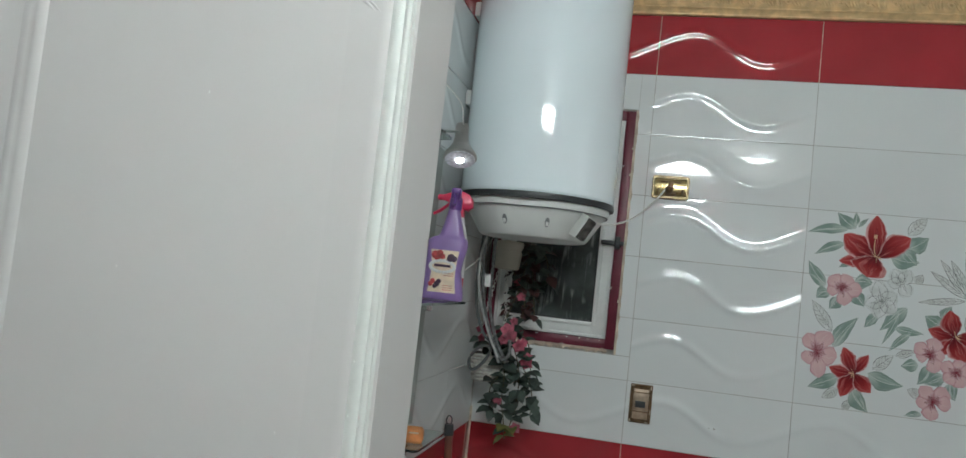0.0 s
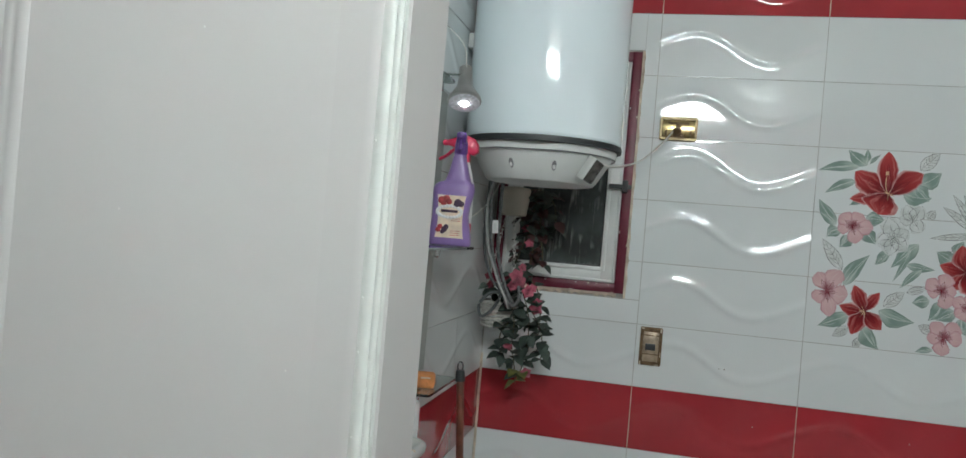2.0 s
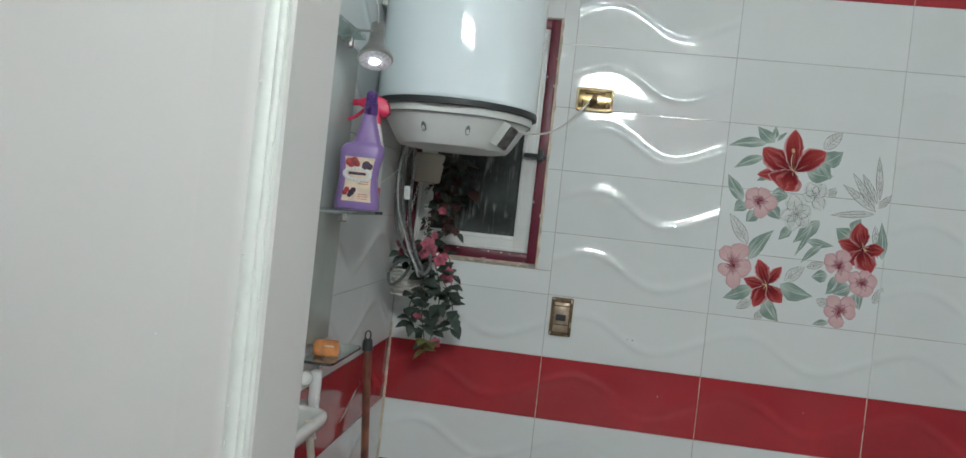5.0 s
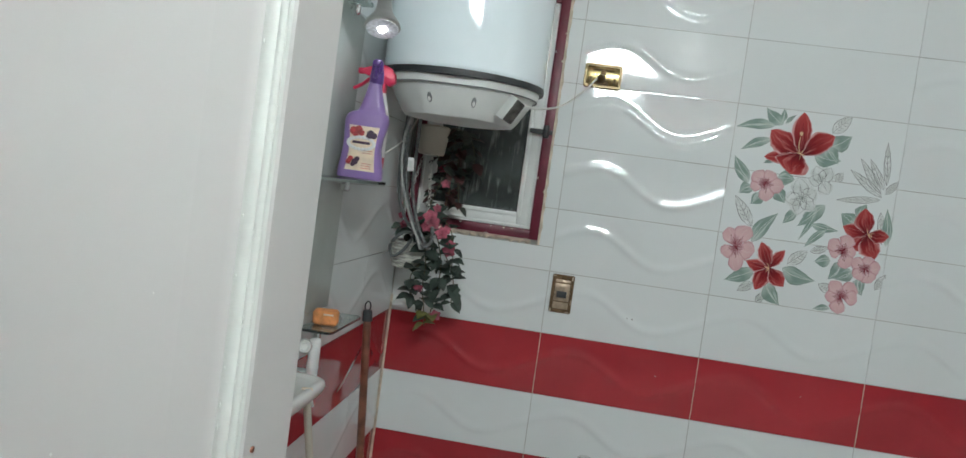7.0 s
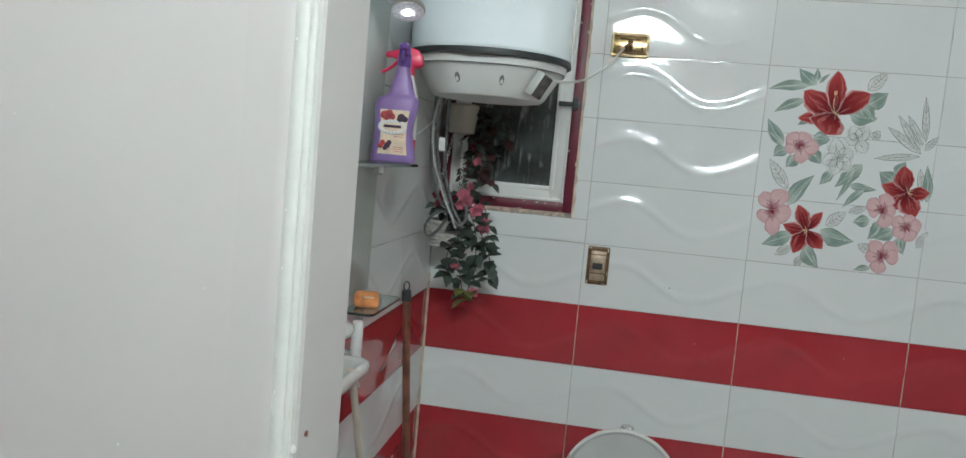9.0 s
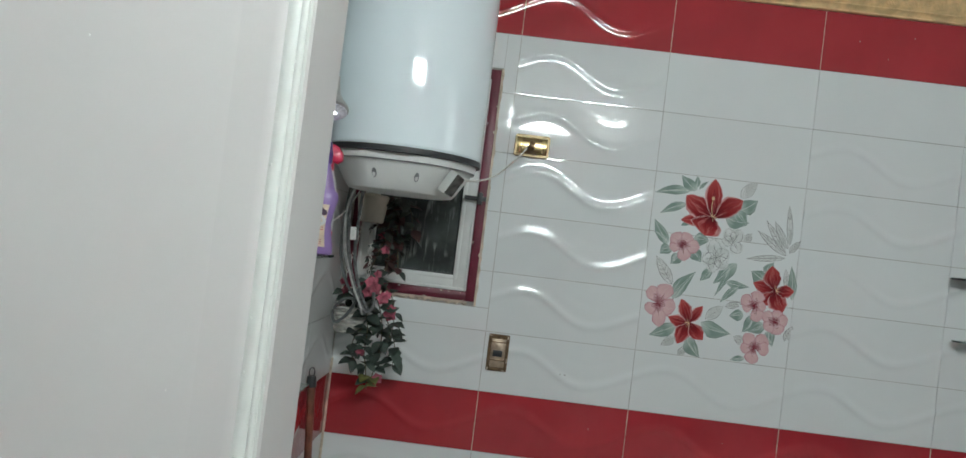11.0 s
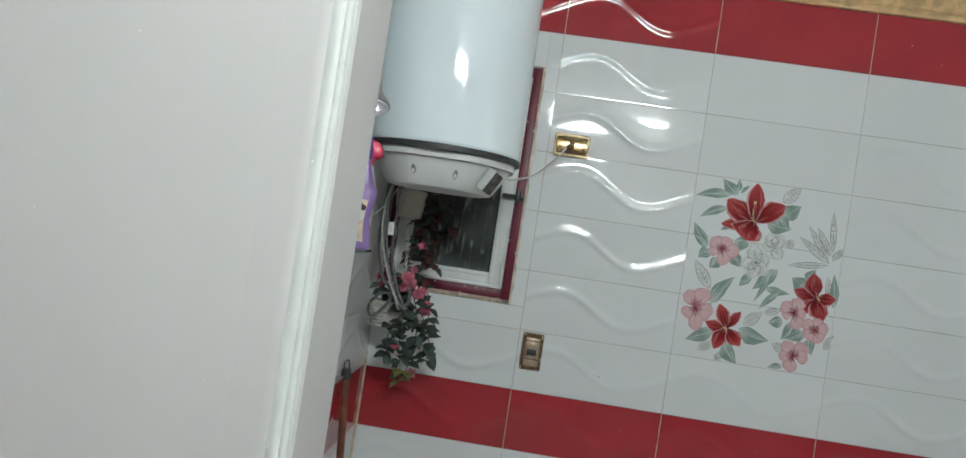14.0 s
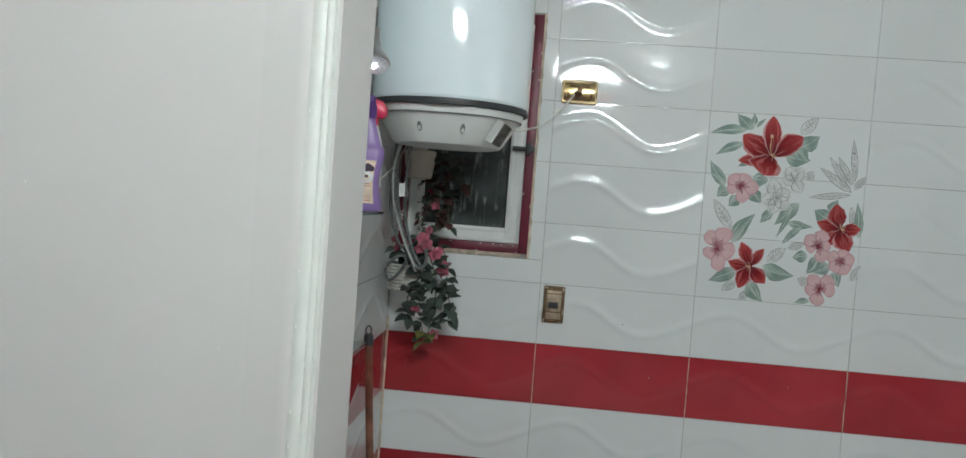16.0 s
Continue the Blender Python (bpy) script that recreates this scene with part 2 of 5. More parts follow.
plain_wall("wall_east", XE, XE + 0.1, YB, 0.0)
plain_wall("wall_south", XW, XE, YB - 0.1, YB)
plain_wall("wall_recess_west", XW - 0.1, XW, YB, YF)
plain_wall("wall_recess_north", XW, XL - 0.155, YF, YF + 0.1)

# corner bead of pale filler
bm = bmesh.new()
tube([(XL + 0.003, -0.004, 0), (XL + 0.0035, -0.004, 0.6), (XL + 0.003, -0.003, 1.15)], 0.0045, 6, bm)
structure(part("corner_trim", bm, GROUT_L), "cracked cream filler in the tile corner", "trim")

# cornice: gilded plaster along the top of the tiling
def cornice(name, x0, x1):
    prof = [(0, 2.500), (-0.010, 2.500), (-0.013, 2.502), (-0.013, 2.504), (-0.010, 2.507), (-0.012, 2.512), (-0.018, 2.518), (-0.021, 2.520), (-0.024, 2.522), (-0.023, 2.525),
            (-0.019, 2.527), (-0.024, 2.533), (-0.040, 2.578), (-0.066, 2.628), (-0.095, 2.652), (-0.105, 2.658), (-0.105, 2.668), (-0.12, 2.68), (0, 2.68)]
    bm = bmesh.new()
    n = 12
    rows = []
    for i in range(n + 1):
        x = x0 + (x1 - x0) * i / n
        row = []
        for j, (y, z) in enumerate(prof):
            row.append(bm.verts.new((x, y, z)))
        rows.append(row)
    for a, b in zip(rows, rows[1:]):
        for j in range(len(prof) - 1):
            bm.faces.new((a[j], b[j], b[j + 1], a[j + 1]))
    ob = structure(part(name, bm, GOLD, angle=25), "gilded moulded plaster cornice with leaf relief", "cornice")
    # relief of scrolls, with curled leaves between them, along the cove
    bm = bmesh.new()
    rc = random.Random(31)

    def on_cove(px, pz, out=0.0):
        f = (pz - 2.533) / 0.095
        return (px, -0.024 - 0.040 * f ** 1.25 - out if f > 0 else -0.024 - out, pz)

    x = x0 + 0.03
    while x < x1 - 0.05:
        pts = []
        for q in range(22):
            a = q / 21 * 11.5
            rad = 0.0155 * (1 - q / 25)
            pts.append(on_cove(x + rad * math.cos(a), 2.550 + rad * math.sin(a), 0.001))
        tube(pts, 0.0034, 5, bm, taper=0.7)
        for k in range(5):
            pts = []
            for q in range(7):
                t = q / 6
                pts.append(on_cove(x + 0.024 + 0.008 * k - 0.012 * math.sin(3 * t) + 0.004 * t * k, 2.535 + (0.030 + 0.011 * k) * t + rc.uniform(-0.0006, 0.0006), 0.001))
            tube(pts, 0.0040, 5, bm, taper=0.45)
        b2 = bmesh.new()
        bmesh.ops.create_icosphere(b2, subdivisions=2, radius=1)
        join(bm, b2, Matrix.Translation(on_cove(x, 2.550, 0.002)) @ Matrix.Diagonal((0.005, 0.004, 0.005, 1)))
        for k in range(4):
            a = 1.2 + k * 0.6
            pts = [on_cove(x + (0.020 + 0.014 * q / 4) * math.cos(a + 0.15 * q), 2.550 + (0.020 + 0.014 * q / 4) * math.sin(a + 0.15 * q), 0.0) for q in range(5)]
            tube(pts, 0.0042, 5, bm, taper=0.5)
        x += 0.078
    part("leaf_relief", bm, GOLD, ob)
    return ob


cornice("cornice", XL, XR)

# ---- door: fixed leaf beside the opening ----
EX, EY, BX, BY = -0.194, -1.736, -0.207, -1.8186
door = structure(thing("door_1", "", "door", at=(-0.45, -1.78, 0)), "white painted panel door leaf with a rounded moulding", "door")
LEFT = -0.90
out = [(LEFT, BY), (BX - 0.006, BY), (BX - 0.001, BY + 0.004), (BX, BY + 0.008), (EX, EY - 0.001), (EX - 0.002, EY), (LEFT, EY)]
bm = loft([[(x, y, z) for x, y in out] for z in (0.01, 2.64)])
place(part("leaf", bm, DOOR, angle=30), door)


def bead(points, prof, closed=False):
    """Moulding: a profile (across, out) carried along a line in the leaf's face."""
    sec = []
    P = [Vector(p) for p in points]
    for i, p in enumerate(P):
        d = (P[min(i + 1, len(P) - 1)] - P[max(i - 1, 0)]).normalized()
        s = Vector((d.z, 0, -d.x))
        wob = 0.0006 * math.sin(i * 1.7) + 0.0004 * math.sin(i * 0.63)
        sec.append([p + s * a + Vector((0, -o * (1 + 12 * wob), 0)) for a, o in prof])
    return loft(sec)


FY = BY + 0.001
PROF = [(-0.018, 0.0), (-0.015, 0.006), (-0.009, 0.010), (-0.003, 0.011), (0.001, 0.008), (0.003, 0.011), (0.009, 0.012), (0.015, 0.008), (0.018, 0.0)]
zs = [0.25 + 2.1 * i / 60 for i in range(61)]
EDGE_PROF = [(-0.0165, 0.0), (-0.0125, 0.0022), (-0.009, 0.0050), (-0.004, 0.0062), (0.000, 0.0058), (0.0018, 0.0040), (0.0035, 0.0056), (0.0070, 0.0060), (0.0088, 0.0040), (0.0105, 0.0044), (0.0125, 0.0)]
place(part("moulding", bead([(BX - 0.0160, FY, z) for z in zs], EDGE_PROF), BEAD_LIT, angle=60), door).name = "moulding"
ROLL = [(-0.062, 0.0), (-0.054, 0.0002), (-0.044, 0.0007), (-0.034, 0.0014), (-0.024, 0.0023), (-0.014, 0.0031), (-0.004, 0.0036), (0.004, 0.0036), (0.014, 0.0)]
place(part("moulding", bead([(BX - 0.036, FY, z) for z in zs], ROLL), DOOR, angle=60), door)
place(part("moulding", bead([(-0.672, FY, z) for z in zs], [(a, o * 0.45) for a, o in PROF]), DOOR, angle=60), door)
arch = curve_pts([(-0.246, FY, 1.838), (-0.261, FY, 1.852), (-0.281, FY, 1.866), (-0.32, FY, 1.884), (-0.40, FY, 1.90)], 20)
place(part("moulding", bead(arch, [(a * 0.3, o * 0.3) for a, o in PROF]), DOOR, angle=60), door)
# worn spots on the edge: a rusty screw hole and paint runs
bm = lathe([(0.0030, -0.002), (0.0032, 0.0010), (0.002, 0.0014)], 7, Matrix.Translation((BX + 0.0022, BY + 0.017, 1.266)) @ Matrix.Rotation(radians(90), 4, "Y"))
place(part("screw", bm, WOOD, label="rusty screw head in the door edge"), door)
bm = bmesh.new()
rnd = random.Random(4)
for i in range(34):
    z = rnd.uniform(1.1, 1.9)
    b2 = bmesh.new()
    bmesh.ops.create_icosphere(b2, subdivisions=1, radius=1)
    join(bm, b2, Matrix.Translation((BX - 0.0160 + rnd.choice((-0.009, -0.005, 0.003, 0.0085)), FY - 0.0048, z)) @ Matrix.Diagonal((0.0012, 0.0015, rnd.uniform(0.0012, 0.004), 1)))
place(part("paint_drip", bm, BEAD_LIT), door)

for x, z, r in ((-0.393, 1.233, 0.0016), (-0.435, 1.749, 0.0012), (-0.31, 1.40, 0.001), (-0.52, 1.55, 0.001)):
    bm = bmesh.new()
    bmesh.ops.create_icosphere(bm, subdivisions=1, radius=1)
    bm.transform(Matrix.Translation((x, BY, z)) @ Matrix.Diagonal((r, 0.0006, r * 1.3, 1)))
    place(part("paint_chip", bm, PLASTER if r < 0.0011 else GREYPL), door)
bm = bmesh.new()
bmesh.ops.create_icosphere(bm, subdivisions=2, radius=1)
bm.transform(Matrix.Translation((BX - 0.003, BY - 0.001, 1.256)) @ Matrix.Diagonal((0.0035, 0.002, 0.005, 1)))
place(part("paint_chip", bm, PLASTER), door)

# ---- light boxes out of view: behind the camera and, added, on the east wall ----


def unseen_wall_light(x0, x1, power, z0=2.50, z1=2.62):
    e = thing("unseen_wall_light", "unseen white glowing light box high on the tiled wall", "wall light", "wall lights", at=((x0 + x1) / 2, YB + 0.002, 2.48))
    place(part("housing", box(x0 - 0.02, x1 + 0.02, YB + 0.002, YB + 0.06, z0 - 0.02, z1 + 0.02, 0.008), UPVC), e)
    place(part("diffuser", box(x0, x1, YB + 0.054, YB + 0.075, z0, z1, 0.006), glow("lamp_glow", (0.91, 0.99, 1.0), power)), e)


unseen_wall_light(0.0, 0.84, LAMP * 1.24)
# added fill: wide dim panel that brightens the door edge and west wall
e = thing("unseen_wall_light", "unseen white glowing light box high on the tiled wall", "wall light", "wall lights", at=(XE - 0.002, -2.0, 2.08))
place(part("housing", box(XE - 0.06, XE - 0.002, -2.62, -1.38, 2.08, 2.62, 0.008), UPVC), e)
place(part("diffuser", box(XE - 0.075, XE - 0.054, -2.60, -1.40, 2.10, 2.60, 0.006), glow("lamp_glow", (0.91, 0.99, 1.0), LAMP * 0.026)), e)

# ---- window ----
window = structure(thing("window_1", "", "window", at=((WX0 + WX1) / 2, 0.03, WZ0)), "small casement window with maroon frame, white sash and dark pane", "window")


def frame_ring(x0, x1, z0, z1, w, y0, y1, bev):
    bm = box(x0, x0 + w, y0, y1, z0, z1, bev)
    box(x1 - w, x1, y0, y1, z0, z1, bev, bm=bm)
    box(x0 + w - 0.001, x1 - w + 0.001, y0, y1, z0, z0 + w, bev, bm=bm)
    box(x0 + w - 0.001, x1 - w + 0.001, y0, y1, z1 - w, z1, bev, bm=bm)
    return bm


place(part("frame", frame_ring(WX0, WX1, WZ0, WZ1, 0.030, -0.012, 0.09, 0.002), MAROON, label="chipped maroon painted wooden frame"), window)
place(part("sash", frame_ring(WX0 + 0.031, WX1 - 0.031, WZ0 + 0.031, WZ1 - 0.031, 0.048, 0.004, 0.055, 0.003), UPVC, label="white plastic sash"), window)
place(part("sash_bead", frame_ring(WX0 + 0.066, WX1 - 0.066, WZ0 + 0.066, WZ1 - 0.066, 0.014, -0.001, 0.02, 0.003), UPVC), window)
place(part("sash_lip", frame_ring(WX0 + 0.0305, WX1 - 0.0305, WZ0 + 0.0305, WZ1 - 0.0305, 0.010, -0.004, 0.01, 0.003), UPVC), window)
place(part("gasket", frame_ring(WX0 + 0.079, WX1 - 0.079, WZ0 + 0.079, WZ1 - 0.079, 0.005, 0.012, 0.045, 0.001), BLACK), window)
place(part("pane", box(WX0 + 0.082, WX1 - 0.082, 0.026, 0.032, WZ0 + 0.082, WZ1 - 0.082), PANE_REFLECT, label="dark glass pane with pale upright reflections painted in"), window)
bm = box(-0.125, -0.052, -0.030, -0.014, 1.728, 1.742, 0.003)
box(-0.082, -0.064, -0.034, 0.004, 1.716, 1.756, 0.004, bm=bm)
place(part("latch", bm, BLACK, label="black window latch"), window)
# chipped paint on the frame
rw = random.Random(17)
for k in range(15):
    low = k < 9
    x = rw.uniform(WX0 + 0.10, WX1 - 0.01) if low else WX1 - rw.choice((0.002, 0.002, 0.027)) + rw.uniform(-0.001, 0.001)
    z = WZ0 + rw.choice((0.002, 0.002, 0.026)) if low else rw.uniform(WZ0 + 0.02, WZ1 - 0.05)
    bm = bmesh.new()
    bmesh.ops.create_icosphere(bm, subdivisions=1, radius=1)
    bm.transform(Matrix.Translation((x, -0.012, z)) @ Matrix.Diagonal((rw.uniform(0.002, 0.006) if low else rw.uniform(0.0012, 0.003), 0.0008, rw.uniform(0.0008, 0.002) if low else rw.uniform(0.003, 0.010), 1)))
    place(part("paint_chip", bm, GROUT_L if k % 3 else UPVC), window)
# rough mortar round the frame
bm = bmesh.new()
rr = random.Random(11)


def crust(path, w0, w1):
    sec = []
    for i, (x, z, nx, nz) in enumerate(path):
        w = rr.uniform(w0, w1)
        d = rr.uniform(0.004, 0.009)
        sec.append([(x, 0.003, z), (x, -d, z), (x + nx * w * 0.6, -d * 0.8, z + nz * w * 0.6), (x + nx * w, 0.003, z + nz * w)])
    return loft(sec)


join(bm, crust([(WX0 - 0.01 + i * 0.009, WZ0, 0, -1) for i in range(48)], 0.010, 0.019))
join(bm, crust([(WX1, WZ0 - 0.015 + i * 0.02, 1, 0) for i in range(41)], 0.006, 0.012))
structure(part("trim", bm, GROUT_L, angle=20), "crumbling cream mortar round the window frame", "trim")
structure(part("backdrop", box(-0.7, 0.2, 0.5, 0.52, 1.0, 2.5), PANE), "dark night behind the window", "backdrop")

# ---- water heater ----
HX, HY, HR = -0.280, -0.462, 0.210
heater = thing("water_heater", "tall white enamelled electric water heater hung on the wall", "water heater", at=(HX, HY, 1.69))
T = Matrix.Translation((HX, HY, 0))
place(part("tank", lathe([(0.10, 1.804), (HR - 0.004, 1.804), (HR, 1.810), (HR, 1.814), (HR, 1.83), (HR, 2.38), (HR, 2.40), (HR - 0.01, 2.43), (0.14, 2.455), (0.03, 2.46)], 72, T), ENAMEL), heater)
place(part("band", lathe([(HR - 0.012, 1.789), (HR + 0.001, 1.790), (HR + 0.002, 1.797), (HR + 0.001, 1.8045), (HR - 0.012, 1.8045)], 72, T), BLACK, label="black rubber band"), heater)
# bottom cover with a wide, slightly flattened front
sec = []
for z, r in ((1.791, HR - 0.010), (1.772, HR - 0.012), (1.769, HR - 0.021), (1.735, HR - 0.042), (1.706, HR - 0.060), (1.698, HR - 0.068), (1.695, HR - 0.085)):
    ring = []
    for i in range(64):
        a = 2 * math.pi * i / 64
        x, y = r * math.cos(a), r * math.sin(a)
        ring.append((HX + x, HY + max(y, -r * 0.93), z))
    sec.append(ring)
cover = place(part("bottom_cover", loft(sec), GREYPL, label="light grey plastic bottom cover", angle=35), heater)
# screw recesses: grey paints the shade inside, the white disc its lit lower end
for a in (-108, -70):
    ca, sa = math.cos(radians(a)), math.sin(radians(a))
    m = Matrix.Translation((HX + (HR - 0.041) * ca, HY + max((HR - 0.041) * sa, -(HR - 0.041) * 0.93) - 0.001, 1.735)) @ Matrix.Rotation(radians(a + 90), 4, "Z") @ Matrix.Rotation(radians(116), 4, "X")
    bm = lathe([(0.0065, -0.004), (0.0065, 0.0014), (0.0055, 0.0018), (0.0046, 0.0002)], 18, m @ Matrix.Diagonal((0.85, 2.0, 1, 1)))
    h = part("screw_recess", bm, material("recess_shade", (0.22, 0.23, 0.23), 0.5))
    h.parent = cover
    slot = part("recess_highlight", lathe([(0.0035, 0.0), (0.0038, 0.0022), (0.002, 0.003)], 12, m @ Matrix.Translation((0, -0.0035, 0)) @ Matrix.Diagonal((1.0, 1.7, 1, 1))), WHITEPL)
    slot.parent = cover
ring = [(HX + (HR - 0.0145) * math.cos(a), HY + max((HR - 0.0145) * math.sin(a), -(HR - 0.0145) * 0.93), 1.7705) for a in [2 * math.pi * i / 64 for i in range(65)]]
seam = part("seam", tube(ring, 0.0018, 6), material("seam_grey", (0.20, 0.21, 0.21), 0.6))
seam.parent = cover
# cable outlet box at the right of the cover; its dark colours paint a shaded hollow
bm = box(-0.014, 0.014, -0.008, 0.028, -0.030, 0.030, 0.004, 3)
bm.transform(Matrix.Translation((-0.128, -0.602, 1.728)) @ Matrix.Rotation(radians(30), 4, "Y") @ Matrix.Rotation(radians(38), 4, "Z"))
place(part("cable_outlet", bm, material("outlet_grey", (0.14, 0.135, 0.13), 0.4, vary=0.4, scale=60)), heater)
bm = box(-0.013, 0.013, -0.0105, -0.007, -0.028, 0.028, 0.0015)
bm.transform(Matrix.Translation((-0.128, -0.602, 1.728)) @ Matrix.Rotation(radians(30), 4, "Y") @ Matrix.Rotation(radians(38), 4, "Z"))
place(part("hollow_shade", bm, material("hollow_dark", (0.08, 0.075, 0.07), 0.2, vary=0.6, scale=50)), heater)
bm = box(-0.0175, -0.0145, -0.010, 0.026, -0.032, 0.031, 0.001)
bm.transform(Matrix.Translation((-0.128, -0.602, 1.728)) @ Matrix.Rotation(radians(30), 4, "Y") @ Matrix.Rotation(radians(38), 4, "Z"))
place(part("outlet_rim", bm, GREYPL), heater)
for z in (2.30, 2.05):
    place(part("wall_bracket", box(XL + 0.003, HX - 0.1, HY - 0.05, HY + 0.12, z, z + 0.04, 0.003), GREYPL), heater)

# power cable from the outlet to the socket
cab = curve_pts([(-0.125, -0.60, 1.752), (-0.085, -0.50, 1.752), (-0.03, -0.25, 1.795), (0.03, -0.06, 1.875), (0.065, -0.022, 1.925)], 30)
tagged(part("power_cable", tube(cab, 0.0028, 8), CABLE_W), "thin white power cable running from the heater to the socket", "cable")

# ---- brass socket and switch ----
socket = thing("wall_socket", "polished brass double wall socket with a plug in it", "socket", at=(0.078, -0.001, 1.931))


def plate(w, h, cx, cz, t, r, inset, depth):
    o = rounded(w, h, r)
    i1 = rounded(w - 2 * inset, h - 2 * inset, max(0.002, r - inset * 0.5))
    sec = [[(cx + x, 0.0, cz + z) for x, z in o], [(cx + x * 0.995, -t * 0.7, cz + z * 0.995) for x, z in o],
           [(cx + x * 0.96, -t, cz + z * 0.95) for x, z in o], [(cx + x, -t, cz + z) for x, z in i1], [(cx + x * 0.97, -t + depth, cz + z * 0.97) for x, z in i1]]
    return loft(sec)


place(part("plate", plate(0.118, 0.076, 0.078, 1.931, 0.014, 0.010, 0.008, 0.006), material("dark_brass", (0.20, 0.15, 0.08), 0.34, metal=0.7, vary=0.3, scale=50), angle=30), socket)
def barrel(cx, cz, w, h, out, bulge):
    """A brass insert, rounded across its width and dished a little down its height."""
    sec = []
    n = 14
    for i in range(n + 1):
        u = -1 + 2 * i / n
        x = cx + u * w / 2
        y = -out - bulge * math.sqrt(max(0.0, 1 - u * u * 0.96))
        sec.append([(x, -0.006, cz - h / 2), (x, y + 0.002, cz - h / 2), (x, y, cz - h / 2 + 0.003), (x, y - 0.0008, cz), (x, y, cz + h / 2 - 0.003), (x, y + 0.002, cz + h / 2), (x, -0.006, cz + h / 2)])
    return loft(sec)


place(part("module", barrel(0.078, 1.931, 0.100, 0.054, 0.011, 0.0022), BRASS, label="shiny brass socket insert", angle=50), socket)
place(part("slot", box(0.046, 0.110, -0.0150, -0.011, 1.946, 1.951, 0.001), BRONZE), socket)
for sx in (0.040, 0.116):
    place(part("slot", box(sx - 0.003, sx + 0.003, -0.0150, -0.010, 1.908, 1.926, 0.001), BRONZE), socket)
bm = lathe([(0.013, 0), (0.013, 0.014), (0.009, 0.026), (0.004, 0.032)], 16, Matrix.Translation((0.074, -0.012, 1.920)) @ Matrix.Rotation(radians(80), 4, "X"))
box(0.070, 0.087, -0.020, -0.010, 1.908, 1.948, 0.003, bm=bm)
box(0.062, 0.096, -0.019, -0.010, 1.904, 1.916, 0.003, bm=bm)
place(part("plug", bm, BRONZE, label="dark plug"), socket)

switch = thing("light_switch", "worn bronze light switch plate with a black rocker", "light switch", at=(0.048, -0.001, 1.234))
place(part("plate", plate(0.070, 0.122, 0.048, 1.234, 0.010, 0.005, 0.008, 0.003), BRONZE, angle=30), switch)
place(part("insert", box(0.024, 0.072, -0.0105, -0.005, 1.186, 1.280, 0.002), PALEBRASS), switch)
place(part("rocker", box(0.031, 0.063, -0.0135, -0.010, 1.222, 1.243, 0.0015), BLACK, label="black rocker"), switch)
for x, z, w, h in ((0.020, 1.290, 0.010, 0.004), (0.077, 1.286, 0.004, 0.012), (0.018, 1.180, 0.004, 0.010), (0.070, 1.177, 0.012, 0.004), (0.079, 1.21, 0.003, 0.016)):
    place(part("worn_patch", box(x - w / 2, x + w / 2, -0.0104, -0.008, z - h / 2, z + h / 2, 0.0008), GROUT_L), switch)
for z in (1.268, 1.208):
    place(part("groove", box(0.024, 0.072, -0.0125, -0.009, z, z + 0.0035, 0.0008), BRONZE), switch)

# ---- shelves and lamp on the side wall ----

def glass_shelf(x1, y0, y1, z, label):
    s = thing("glass_shelf", label, "shelf", at=(XL, (y0 + y1) / 2, z))
    o = [(XL + 0.004, y0), (x1 - 0.012, y0), (x1 - 0.003, y0 + 0.004), (x1, y0 + 0.014), (x1, y1 - 0.014), (x1 - 0.003, y1 - 0.004), (x1 - 0.012, y1), (XL + 0.004, y1)]
    place(part("pane", loft([[(x, y, z - 0.006) for x, y in o], [(x, y, z) for x, y in o]]), GLASS, angle=30), s)
    for y in (y0 + 0.06, y1 - 0.035):
        bm = lathe([(0.007, 0), (0.011, 0.003), (0.011, 0.022), (0.006, 0.026)], 16, Matrix.Translation((XL + 0.026, y, z - 0.006)) @ Matrix.Rotation(radians(180), 4, "X"))
        box(XL + 0.003, XL + 0.03, y - 0.011, y + 0.011, z - 0.018, z - 0.0065, 0.003, bm=bm)
        place(part("bracket", bm, CHROME), s)
    return s


glass_shelf(-0.388, -1.25, -0.70, 1.516, "clear glass wall shelf on chrome brackets holding spray bottles")
glass_shelf(-0.445, -1.25, -0.785, 1.903, "narrow clear glass shelf high on the tiled wall")
# glossy pale green glass sheet, without mirror backing
sheet = part("wall_glass_sheet", box(XL + 0.0045, XL + 0.0095, -1.62, -0.690, 1.205, 1.889, 0.0012), SHEET)
sheet.data.transform(Matrix.Translation((0, -0.69, 1.55)) @ Matrix.Rotation(radians(-1.5), 4, "X") @ Matrix.Translation((0, 0.69, -1.55)))
tagged(sheet, "pale greenish glass sheet fixed flat to the tiled wall", "mirror")
glass_shelf(-0.424, -0.874, -0.63, 1.181, "small clear glass shelf on the tiled wall holding a sponge")

